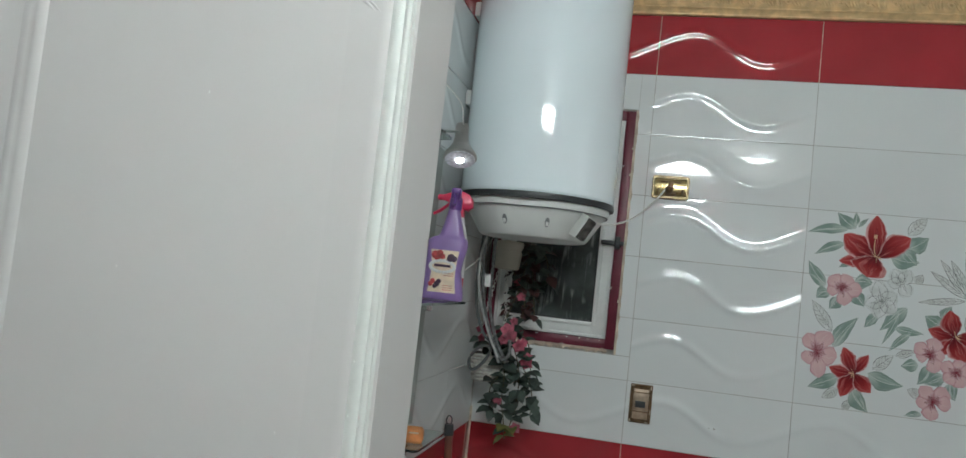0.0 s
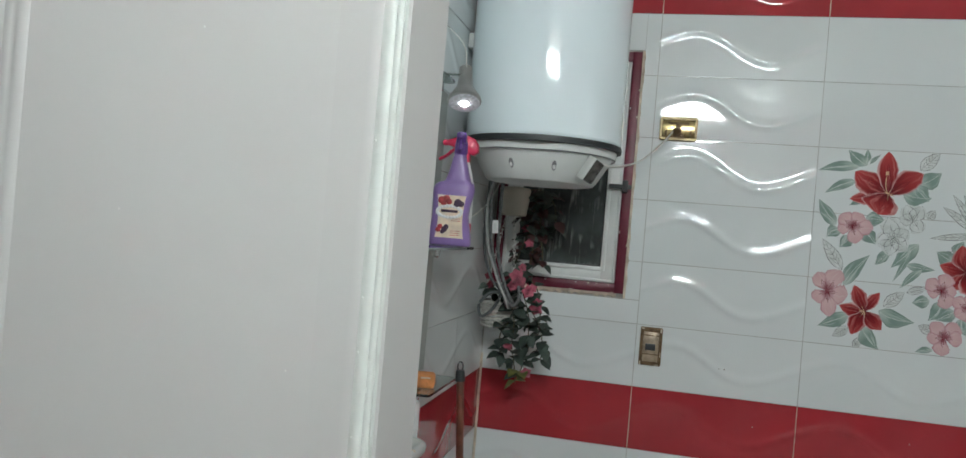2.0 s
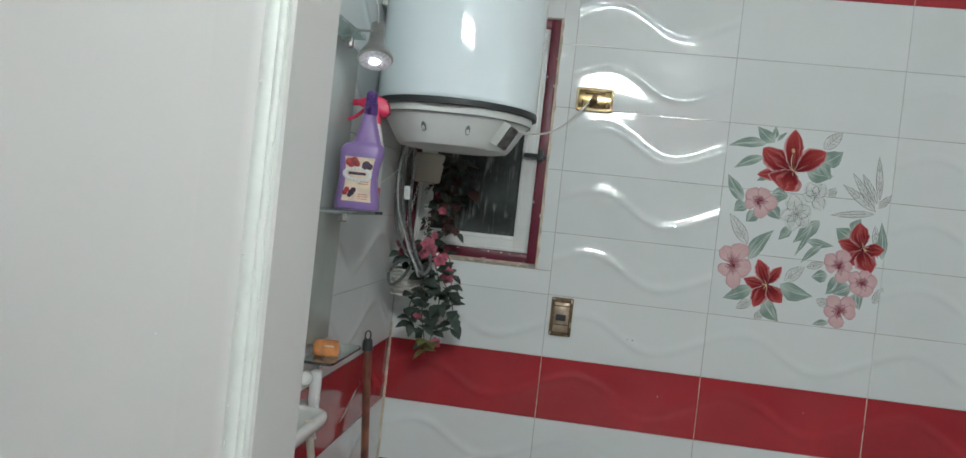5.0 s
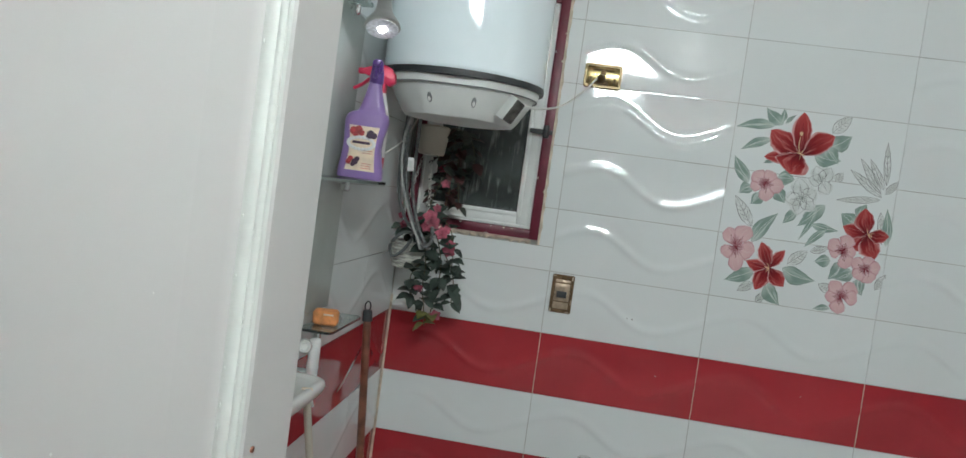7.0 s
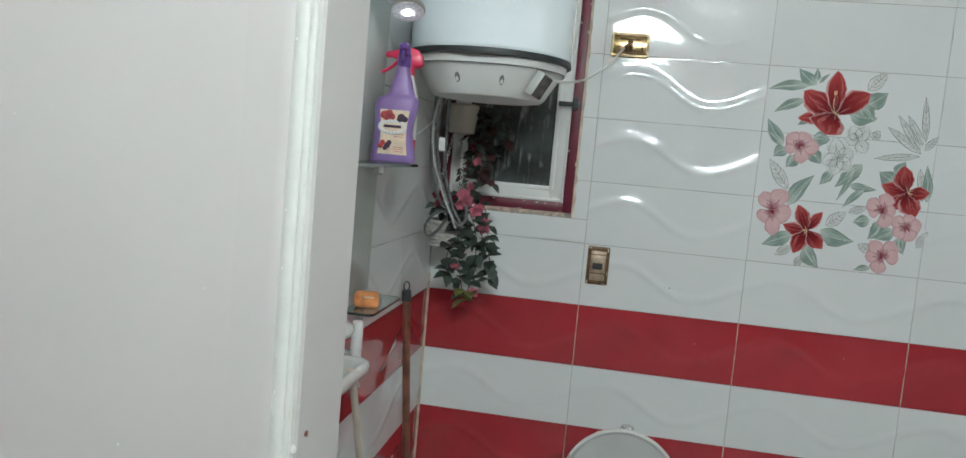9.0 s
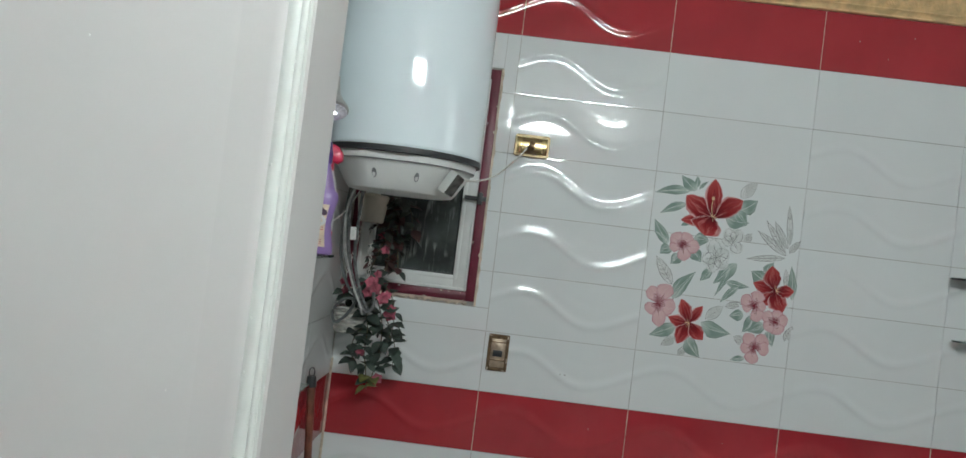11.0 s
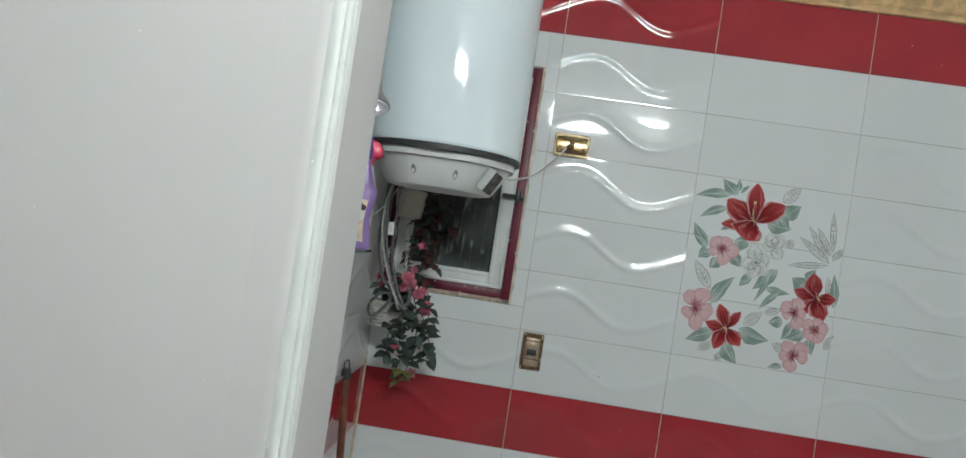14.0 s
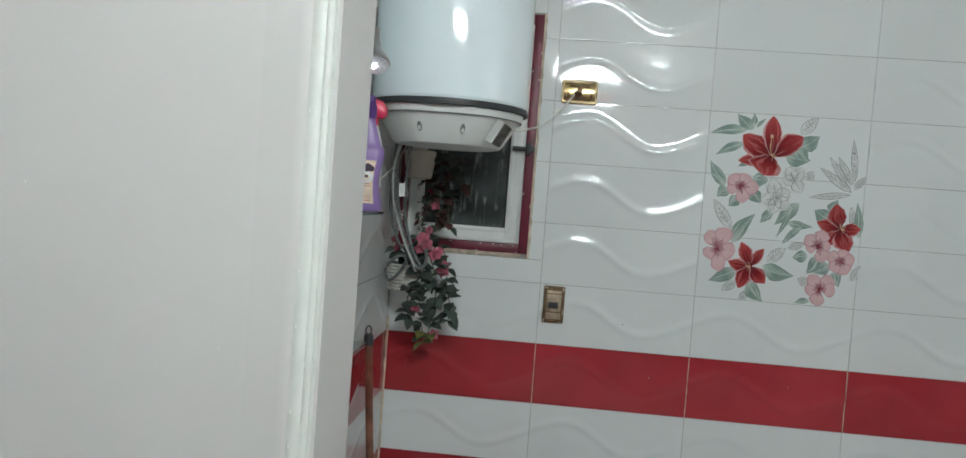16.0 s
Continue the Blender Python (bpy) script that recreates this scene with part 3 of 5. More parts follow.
spot = thing("mirror_lamp", "small silver reflector lamp, switched on, on a chrome arm", "lamp", at=(-0.42, -0.80, 1.85))
M = Matrix.Translation((-0.42, -0.80, 1.885)) @ Matrix.Rotation(radians(-24), 4, Vector((1, 0.35, 0))) @ Matrix.Scale(1.22, 4) @ Matrix.Translation((0, 0, -1.885))
place(part("reflector", lathe([(0.030, 1.853), (0.0325, 1.856), (0.031, 1.862), (0.022, 1.876), (0.0155, 1.888), (0.0135, 1.905), (0.0125, 1.93), (0.005, 1.933)], 32, M), SATIN), spot)
place(part("lens", lathe([(0.029, 1.8505), (0.029, 1.8535)], 32, M), material("frosted_lens", (0.78, 0.80, 0.84), 0.25, vary=0.25, scale=160)), spot)
place(part("led", lathe([(0.0065, 1.8485), (0.0075, 1.8500)], 20, M), glow("spot_glow", (0.95, 0.97, 1.0), SPOT_LIGHT), label="glowing white diode disc"), spot)
place(part("arm", tube([(XL + 0.004, -0.80, 1.915), (-0.46, -0.80, 1.917), (-0.43, -0.80, 1.916)], 0.0035, 8), CHROME), spot)
wirep = curve_pts([(-0.42, -0.80, 1.935), (-0.435, -0.79, 1.99), (XL + 0.006, -0.77, 2.05)], 12)
place(part("wire", tube(wirep, 0.0015, 6), CABLE_W), spot)


# ---- spray bottles ----
def bottle_body(rows, n=6):
    """rows: height, centre, width, depth, corner."""
    return loft([[(cx + x, y, z) for x, y in rounded(w, d, min(r, d / 2 - 0.001, w / 2 - 0.001), n)] for z, cx, w, d, r in rows])


def trigger_head(thing_ob, z, cx, mat, lever):
    bm = loft([[(cx + x, y, zz) for x, y in rounded(w, d, 0.006)] for zz, w, d in ((z, 0.027, 0.027), (z + 0.03, 0.026, 0.026), (z + 0.034, 0.022, 0.02))])
    part("collar", bm, mat, thing_ob)
    # hood: a rounded body that reaches forward to the nozzle
    prof = [(-0.044, 0.040), (-0.044, 0.052), (-0.020, 0.060), (0.006, 0.064), (0.022, 0.058), (0.032, 0.044), (0.034, 0.026), (0.022, 0.016), (-0.004, 0.028)]
    sec = []
    for y, s in ((-0.011, 0.86), (-0.008, 1.0), (0.008, 1.0), (0.011, 0.86)):
        sec.append([(cx + (px - 0.0) * s, y, z + 0.044 + (pz - 0.044) * s) for px, pz in prof])
    part("hood", loft(sec), mat, thing_ob, angle=50)
    bm = lathe([(0.006, 0), (0.0075, 0.002), (0.0075, 0.012), (0.005, 0.014)], 16, Matrix.Translation((cx - 0.043, 0, z + 0.046)) @ Matrix.Rotation(radians(-90), 4, "Y"))
    part("nozzle", bm, PINKRED, thing_ob)
    pts = curve_pts([(cx - 0.016, 0, z + 0.038), (cx - 0.030, 0, z + 0.028), (cx - 0.046, 0, z + 0.014), (cx - 0.064, 0, z + 0.004)], 10)
    bm = bmesh.new()
    for y in (-0.003, 0.003):
        tube([(p.x, y, p.z) for p in pts], 0.0035, 6, bm)
    part("trigger", bm, lever, thing_ob)


bottle = thing("spray_bottle", "purple plastic spray bottle with a cream berry label", "spray bottle", "cleaning sprays", at=(-0.429, -0.80, 1.517))
bottle.rotation_euler = (0, 0, radians(10))
rows = [(0.000, 0.002, 0.092, 0.046, 0.012), (0.004, 0.002, 0.100, 0.052, 0.016), (0.020, 0.002, 0.099, 0.053, 0.018), (0.045, 0.001, 0.090, 0.052, 0.018), (0.070, 0.000, 0.084, 0.052, 0.018),
        (0.095, 0.001, 0.087, 0.052, 0.018), (0.118, 0.003, 0.094, 0.052, 0.018), (0.130, 0.004, 0.096, 0.051, 0.018), (0.139, 0.005, 0.092, 0.049, 0.018), (0.146, 0.008, 0.080, 0.046, 0.016),
        (0.149, 0.011, 0.064, 0.043, 0.016), (0.153, 0.012, 0.059, 0.041, 0.015), (0.160, 0.012, 0.054, 0.039, 0.015), (0.180, 0.012, 0.043, 0.034, 0.013), (0.200, 0.011, 0.033, 0.029, 0.012), (0.210, 0.011, 0.029, 0.028, 0.012), (0.216, 0.011, 0.027, 0.027, 0.012)]
part("body", bottle_body(rows, 8), PURPLE, bottle, angle=60)
part("collar", lathe([(0.0145, 0.212), (0.0155, 0.216), (0.0150, 0.238), (0.013, 0.244)], 24, Matrix.Translation((0.012, 0, 0))), DPURPLE, bottle)
part("hood", loft([[(0.012 + x, y - 0.006, z) for x, y in rounded(w, d, 0.006)] for z, w, d in ((0.238, 0.024, 0.030), (0.250, 0.023, 0.038), (0.260, 0.022, 0.040), (0.264, 0.016, 0.030))]), DPURPLE, bottle)
part("nozzle", lathe([(0.006, 0), (0.0075, 0.002), (0.0075, 0.012), (0.004, 0.013)], 16, Matrix.Translation((0.012, -0.024, 0.255)) @ Matrix.Rotation(radians(90), 4, "X")), DPURPLE, bottle)
part("trigger", tube(curve_pts([(0.012, -0.022, 0.250), (0.012, -0.030, 0.238), (0.012, -0.036, 0.222)], 8), 0.005, 8), DPURPLE, bottle)
o = [(sx * (0.034 - 0.006 * math.cos((z - 0.066) * 28)) + 0.002, z) for sx, z in [(1, 0.018 + 0.098 * i / 10) for i in range(11)] + [(-1, 0.116 - 0.098 * i / 10) for i in range(11)]]
lb = part("label", loft([[(x, -0.0275, z) for x, z in o], [(x, -0.0245, z) for x, z in o]]), LABEL, bottle, "cream printed label with berries")


def blob(bmx, x, z, r, y=-0.0285):
    b2 = bmesh.new()
    bmesh.ops.create_icosphere(b2, subdivisions=2, radius=1)
    join(bmx, b2, Matrix.Translation((x, y, z)) @ Matrix.Diagonal((r, 0.0012, r, 1)))


def fruit(name, spots, mat):
    b_ = bmesh.new()
    for x, z, r in spots:
        blob(b_, x, z, r)
    part(name, b_, mat, lb)


fruit("red_fruit_print", ((-0.020, 0.104, 0.009), (-0.010, 0.107, 0.009), (-0.003, 0.101, 0.007), (-0.015, 0.098, 0.007)), BERRY)
fruit("red_fruit_print", ((-0.024, 0.036, 0.006), (-0.020, 0.043, 0.006)), BERRY)
fruit("dark_fruit_print", ((0.017, 0.100, 0.009), (0.025, 0.097, 0.007), (0.014, 0.094, 0.007)), INK)
fruit("dark_fruit_print", ((-0.010, 0.037, 0.007), (-0.006, 0.043, 0.006), (-0.014, 0.031, 0.005)), INK)
fruit("scroll_print", [(-0.001 + 0.028 * math.cos(a), 0.078 + 0.013 * math.sin(a), 0.0042) for a in [2 * math.pi * i / 22 for i in range(22)]], WHITEPL)
part("name_bar", box(-0.020, 0.018, -0.0289, -0.028, 0.0765, 0.0825, 0.0003), INK, lb)
for z in (0.062, 0.057, 0.034, 0.029, 0.024):
    part("text_bar", box(0.004, 0.026, -0.0287, -0.028, z, z + 0.0012, 0.0002), BERRY, lb)

bottle2 = thing("spray_bottle", "white plastic spray bottle with a red trigger head", "spray bottle", "cleaning sprays", at=(-0.434, -0.715, 1.517))
part("body", bottle_body([(0, 0, 0.060, 0.046, 0.016), (0.004, 0, 0.066, 0.05, 0.02), (0.12, 0, 0.066, 0.05, 0.02), (0.15, 0.002, 0.060, 0.048, 0.02), (0.175, 0.004, 0.045, 0.04, 0.016), (0.195, 0.005, 0.032, 0.03, 0.012), (0.206, 0.005, 0.026, 0.026, 0.012)], 8), WHITEPL, bottle2, angle=60)
part("band_print", bottle_body([(0.03, 0, 0.0665, 0.0505, 0.02), (0.055, 0, 0.0665, 0.0505, 0.02)], 8), PINKRED, bottle2, "red printed band")
trigger_head(bottle2, 0.203, 0.005, PINKRED, PINKRED)

# ---- sponge ----
sp = part("sponge", box(-0.028, 0.028, -0.022, 0.022, 0, 0.034, 0.008, 3), ORANGE)
for v in sp.data.vertices:
    v.co += Vector(noise.noise_vector(v.co * 60)) * 0.0015
sp.matrix_world = pose(-0.462, -0.80, 1.182, 0, 0, 12)
part("pale_stripe", box(-0.004, 0.018, -0.0232, -0.0215, 0.024, 0.0275, 0.0006), LABEL, sp)
tagged(sp, "bright orange bath sponge lying on the small glass shelf", "sponge")

# ---- wash basin and tap ----
basin = thing("wash_basin", "white ceramic wash basin with a rounded rim on the wall", "basin", at=(-0.45, -1.0, 0.9))


def basin_ring(z, g, n=10):
    x0, x1, y0, y1 = XL + 0.004, -0.398 - g, -1.42 + g, -0.922 - g
    r = 0.036
    pts = [(x0, y1)]
    for k in range(n + 1):
        a = radians(90 - 90 * k / n)
        pts.append((x1 - r + r * math.cos(a), y1 - r + r * math.sin(a)))
    for k in range(n + 1):
        a = radians(-90 * k / n)
        pts.append((x1 - r + r * math.cos(a), y0 + r + r * math.sin(a)))
    pts.append((x0, y0))
    return [(x, y, z) for x, y in pts]


place(part("bowl", loft([basin_ring(1.040, 0.046), basin_ring(1.052, 0.026), basin_ring(1.066, 0.010), basin_ring(1.078, 0.002), basin_ring(1.088, 0.0), basin_ring(1.096, 0.0015), basin_ring(1.0995, 0.006), basin_ring(1.099, 0.012), basin_ring(1.096, 0.018), basin_ring(1.095, 0.026)]), CERAMIC, angle=60), basin)
sl = part("soap_sliver", box(-0.011, 0.011, -0.005, 0.005, 0, 0.004, 0.0015), LABEL)
sl.matrix_world = pose(-0.411, -1.026, 1.0955, 0, 0, 20)
tagged(sl, "thin cream sliver of soap on the basin rim", "soap")
tap = thing("tap", "white plastic wall tap with a round knob beside the basin", "tap", at=(-0.460, -0.86, 1.0))
part("body", lathe([(0.010, 0.028), (0.0125, 0.032), (0.0120, 0.060), (0.0135, 0.064), (0.0120, 0.068), (0.0122, 0.094), (0.0138, 0.098), (0.0125, 0.102), (0.0128, 0.150), (0.0115, 0.158), (0.006, 0.162)], 24), WHITEPL, tap)
part("knob", lathe([(0.0125, 0), (0.0148, 0.003), (0.0148, 0.020), (0.0125, 0.024), (0.0105, 0.0225), (0.0085, 0.0225), (0.0075, 0.025), (0.003, 0.0255)], 28, Matrix.Translation((-0.018, -0.010, 0.143)) @ Matrix.Rotation(radians(14), 4, "Z") @ Matrix.Rotation(radians(82), 4, "X")), CERAMIC, tap, "round white tap knob")
part("knob_ring", lathe([(0.0150, 0.0), (0.0154, 0.0015), (0.0150, 0.003)], 28, Matrix.Translation((-0.018, -0.008, 0.143)) @ Matrix.Rotation(radians(14), 4, "Z") @ Matrix.Rotation(radians(82), 4, "X")), SATIN, tap)
part("elbow", tube([(-0.018, -0.006, 0.143), (-0.010, 0.0, 0.145), (0.0, 0.0, 0.145)], 0.0105, 12), WHITEPL, tap)
part("wall_stub", tube([(XL + 0.463, 0, 0.082), (-0.03, 0, 0.082), (-0.008, 0, 0.082)], 0.0095, 14), CHROME, tap)
part("spout", tube(curve_pts([(0, 0, 0.036), (0.004, -0.002, 0.024), (0.008, -0.004, 0.010)], 8), 0.008, 12), WHITEPL, tap)
pipe = part("drain_pipe", tube([(-0.2371, -0.9850, 0.0), (-0.3294, -0.9810, 0.53), (-0.4217, -0.9850, 1.06)], 0.0078, 14), BEIGE)
tagged(pipe, "thin cream plastic pipe standing under the basin", "pipe")
trap = thing("bottle_trap", "grey plastic bottle trap with a dark rim under the basin", "trap", at=(-0.440, -0.93, 0.78))
part("cup", lathe([(0.012, 0.0), (0.034, 0.004), (0.037, 0.030), (0.037, 0.066), (0.034, 0.069)], 28), GREYPL, trap)
part("rim", lathe([(0.034, 0.064), (0.040, 0.066), (0.040, 0.076), (0.034, 0.078), (0.012, 0.077)], 28), BLACK, trap, "dark rim")
part("neck", tube([(-0.060, 0, 0.045), (-0.045, 0, 0.045), (-0.020, 0, 0.045)], 0.011, 14), GREYPL, trap)

# ---- broom stick in the corner ----
broom = thing("broom", "brown wooden broom with black cap leaning in the corner", "broom", at=(-0.40, -0.35, 0.0))
b0, b1 = Vector((-0.398, -0.35, 0.03)), Vector((-0.4815, -0.35, 1.118))
place(part("stick", tube([b0.lerp(b1, i / 12) for i in range(13)], 0.0112, 14), WOOD), broom)
dirb = (b1 - b0).normalized()
place(part("cap", tube([b1 - dirb * 0.002, b1 + dirb * 0.012, b1 + dirb * 0.026, b1 + dirb * 0.030], 0.0150, 14, taper=0.8), BLACK), broom)
c = b1 + dirb * 0.040
place(part("loop", tube([c + Vector((0.008 * math.cos(a), 0, 0.014 * math.sin(a))) for a in [2 * math.pi * i / 18 for i in range(19)]], 0.0022, 6), BLACK), broom)
place(part("brush", box(-0.47, -0.34, -0.375, -0.325, 0.0, 0.05, 0.01), BLACK), broom)

# ---- hanging plant ----
plant = thing("hanging_plant", "artificial trailing plant with pink flowers in a white wicker basket", "plant", at=(-0.425, -0.17, 1.265))
BXC, BYC = -0.425, -0.17
# woven basket
bm = lathe([(0.036, 1.262), (0.043, 1.266), (0.050, 1.30), (0.055, 1.345), (0.052, 1.345), (0.047, 1.30), (0.038, 1.272)], 36, Matrix.Translation((BXC, BYC, 0)))
basket = place(part("basket", bm, WICKER), plant)
for j in range(8):
    z = 1.268 + j * 0.0105
    r = 0.0435 + (z - 1.266) * 0.145
    pts = [(BXC + (r + 0.0022 * math.sin(12 * a + math.pi * j)) * math.cos(a), BYC + (r + 0.0022 * math.sin(12 * a + math.pi * j)) * math.sin(a), z) for a in [2 * math.pi * i / 72 for i in range(73)]]
    o = part("weave", tube(pts, 0.0048, 6), WICKER)
    o.parent = basket
place(part("hanger_pot", lathe([(0.036, 1.612), (0.040, 1.615), (0.046, 1.66), (0.050, 1.695), (0.046, 1.70), (0.012, 1.704)], 28, Matrix.Translation((-0.405, -0.14, 0))), BEIGE, label="beige plastic hanging cup"), plant)


def chain(a, b, name="chain"):
    a, b = Vector(a), Vector(b)
    n = int((b - a).length / 0.0115)
    d = (b - a).normalized()
    s = d.cross(Vector((0, 1, 0))).normalized()
    u = d.cross(s)
    bm = bmesh.new()
    for i in range(n):
        p = a.lerp(b, (i + 0.5) / n)
        w = s if i % 2 else u
        tube([p + d * 0.0085 * math.sin(q) + w * 0.0038 * math.cos(q) for q in [2 * math.pi * k / 10 for k in range(11)]], 0.0011, 5, bm)
    return place(part(name, bm, CABLE_W), plant)


chain((-0.378, -0.17, 1.345), (-0.398, -0.15, 1.612))
chain((-0.474, -0.17, 1.345), (-0.425, -0.15, 1.612))
chain((-0.40, -0.12, 1.345), (-0.41, -0.10, 1.612))
chain((-0.405, -0.14, 1.704), (-0.405, -0.14, 1.80))

rl = random.Random(21)
LEAFR = material("leaf_red_brown", (0.065, 0.025, 0.024), 0.5, vary=0.4, scale=30, rand=0.3)


def leaf_bm(bm, p, d, n, L, w):
    """A folded, pointed leaf from p along d."""
    d = d.normalized()
    s = d.cross(n).normalized()
    n = s.cross(d).normalized()
    prof = ((0.0, 0.05), (0.2, 0.65), (0.45, 1.0), (0.7, 0.75), (0.9, 0.3), (1.0, 0.02))
    rows = []
    for t, k in prof:
        droop = -0.25 * L * t * t
        c = p + d * L * t + n * droop
        e = 0.18 * w * k
        rows.append([bm.verts.new(c - s * w * k / 2 + n * e), bm.verts.new(c), bm.verts.new(c + s * w * k / 2 + n * e)])
    for a, b in zip(rows, rows[1:]):
        for i in range(2):
            bm.faces.new((a[i], a[i + 1], b[i + 1], b[i]))


def flower_bm(bm, p, n, r):
    n = n.normalized()
    s = n.cross(Vector((0.1, 0.2, 1))).normalized()
    u = n.cross(s)
    for ring, (k, lift, rr_) in enumerate(((5, 0.3, 1.0), (5, 0.8, 0.65), (3, 1.4, 0.35))):
        for i in range(k):
            a = 2 * math.pi * (i + 0.5 * ring) / k + rl.uniform(-0.2, 0.2)
            d = (s * math.cos(a) + u * math.sin(a)) + n * lift
            leaf_bm(bm, p, d, n, r * rr_, r * rr_ * 1.05)


vines = [
    [(-0.31, -0.20, 1.32), (-0.285, -0.20, 1.28), (-0.272, -0.19, 1.22), (-0.275, -0.19, 1.18)],
    [(-0.375, -0.23, 1.29), (-0.398, -0.23, 1.25), (-0.397, -0.22, 1.20), (-0.38, -0.21, 1.17)],
    [(-0.40, -0.18, 1.36), (-0.36, -0.21, 1.40), (-0.325, -0.21, 1.33), (-0.317, -0.20, 1.25), (-0.325, -0.19, 1.19), (-0.335, -0.19, 1.13)],
    [(-0.42, -0.19, 1.36), (-0.385, -0.23, 1.38), (-0.36, -0.23, 1.30), (-0.362, -0.22, 1.22), (-0.352, -0.21, 1.16), (-0.345, -0.20, 1.10)],
    [(-0.41, -0.17, 1.36), (-0.36, -0.18, 1.43), (-0.31, -0.18, 1.40), (-0.29, -0.18, 1.33), (-0.29, -0.18, 1.24)],
    [(-0.38, -0.13, 1.69), (-0.33, -0.12, 1.70), (-0.285, -0.11, 1.66), (-0.27, -0.11, 1.58)],
    [(-0.34, -0.13, 1.60), (-0.31, -0.13, 1.53), (-0.30, -0.13, 1.46)],
    [(-0.43, -0.18, 1.35), (-0.445, -0.19, 1.395), (-0.455, -0.20, 1.375)],
    [(-0.40, -0.16, 1.37), (-0.385, -0.15, 1.46), (-0.36, -0.13, 1.55), (-0.34, -0.12, 1.66)],
    [(-0.39, -0.15, 1.62), (-0.36, -0.15, 1.58), (-0.335, -0.14, 1.52), (-0.34, -0.14, 1.45)],
    [(-0.40, -0.12, 1.68), (-0.36, -0.12, 1.69), (-0.325, -0.12, 1.63), (-0.32, -0.12, 1.56)],
]
for vi, v in enumerate(vines):
    pts = curve_pts(v, 30)
    place(part("stem", tube(pts, 0.0016, 5), STEM), plant)
    step = 0.0185 if vi < 6 else 0.014
    dist = 0.0
    last = pts[0]
    for a, b in zip(pts, pts[1:]):
        dist += (b - a).length
        while dist > step:
            dist -= step
            for _ in range(2):
                ang = rl.uniform(0, 2 * math.pi)
                d = Vector((math.cos(ang), math.sin(ang) * 0.7 - 0.25, rl.uniform(-0.9, 0.35)))
                bm = bmesh.new()
                L = rl.uniform(0.032, 0.052) if vi < 6 else rl.uniform(0.026, 0.044)
                leaf_bm(bm, b, d, Vector((rl.uniform(-.3, .3), -0.5, 1)), L, L * rl.uniform(0.62, 0.9))
                tip = b.z < 1.15
                place(part("leaf", bm, LEAFY if tip and rl.random() < 0.6 else (LEAFR if b.z > 1.46 and rl.random() < 0.45 else LEAF)), plant)
for x, y, z, r in ((-0.362, -0.235, 1.428, 0.024), (-0.350, -0.240, 1.412, 0.022), (-0.372, -0.235, 1.400, 0.018), (-0.325, -0.225, 1.385, 0.021), (-0.312, -0.220, 1.395, 0.015), (-0.300, -0.20, 1.335, 0.022), (-0.298, -0.205, 1.350, 0.018),
                   (-0.445, -0.21, 1.395, 0.013), (-0.458, -0.20, 1.42, 0.011), (-0.315, -0.20, 1.135, 0.018), (-0.372, -0.235, 1.215, 0.015), (-0.352, -0.20, 1.455, 0.014), (-0.345, -0.15, 1.53, 0.016), (-0.36, -0.15, 1.575, 0.015)):
    bm = bmesh.new()
    flower_bm(bm, Vector((x, y, z)), Vector((rl.uniform(-0.4, 0.5), -1, rl.uniform(-0.2, 0.4))), r)
    place(part("flower", bm, PETAL, label="pink-red cloth flower"), plant)

# ---- hoses and cables under the heater ----
def hose(name, ctrl, r, mat, label, category, group=""):
    return tagged(part(name, tube(curve_pts(ctrl, 48), r, 10), mat), label, category, group)


hose("water_hose", [(-0.42, -0.42, 1.70), (-0.432, -0.36, 1.62), (-0.425, -0.32, 1.50), (-0.395, -0.30, 1.40), (-0.365, -0.29, 1.345), (-0.345, -0.27, 1.36), (-0.35, -0.25, 1.40)], 0.0052, STEEL, "braided steel water hose hanging below the heater", "hose", "heater hoses")
hose("water_hose", [(-0.39, -0.42, 1.70), (-0.405, -0.35, 1.62), (-0.41, -0.31, 1.50), (-0.385, -0.29, 1.40), (-0.36, -0.28, 1.35), (-0.375, -0.26, 1.335), (-0.40, -0.22, 1.36)], 0.0050, STEEL, "braided steel water hose hanging below the heater", "hose", "heater hoses")
hose("drain_hose", [(-0.43, -0.40, 1.70), (-0.452, -0.33, 1.60), (-0.455, -0.29, 1.50), (-0.43, -0.28, 1.42), (-0.40, -0.27, 1.38), (-0.42, -0.26, 1.33), (-0.455, -0.26, 1.30), (-0.465, -0.26, 1.335), (-0.435, -0.26, 1.372), (-0.40, -0.27, 1.378)], 0.0048, material("dark_hose", (0.10, 0.11, 0.11), 0.4), "dark rubber hose curled below the heater", "hose")
hose("clear_tube", [(-0.412, -0.43, 1.70), (-0.437, -0.38, 1.64), (-0.440, -0.34, 1.54), (-0.41, -0.31, 1.43), (-0.378, -0.30, 1.36), (-0.372, -0.28, 1.335)], 0.0034, CLEARISH, "thin white plastic tube hanging below the heater", "tube")
hose("wire", [(-0.40, -0.40, 1.70), (-0.44, -0.36, 1.64), (-0.468, -0.45, 1.59), (XL + 0.005, -0.6, 1.545), (XL + 0.005, -0.66, 1.53)], 0.0015, CABLE_W, "thin white wire running along the tiled wall", "wire")
tg = part("tag", box(-0.009, 0.009, -0.0015, 0.0015, -0.019, 0.019, 0.001), WHITEPL)
tg.matrix_world = pose(-0.418, -0.342, 1.572, 0, -4, 0)
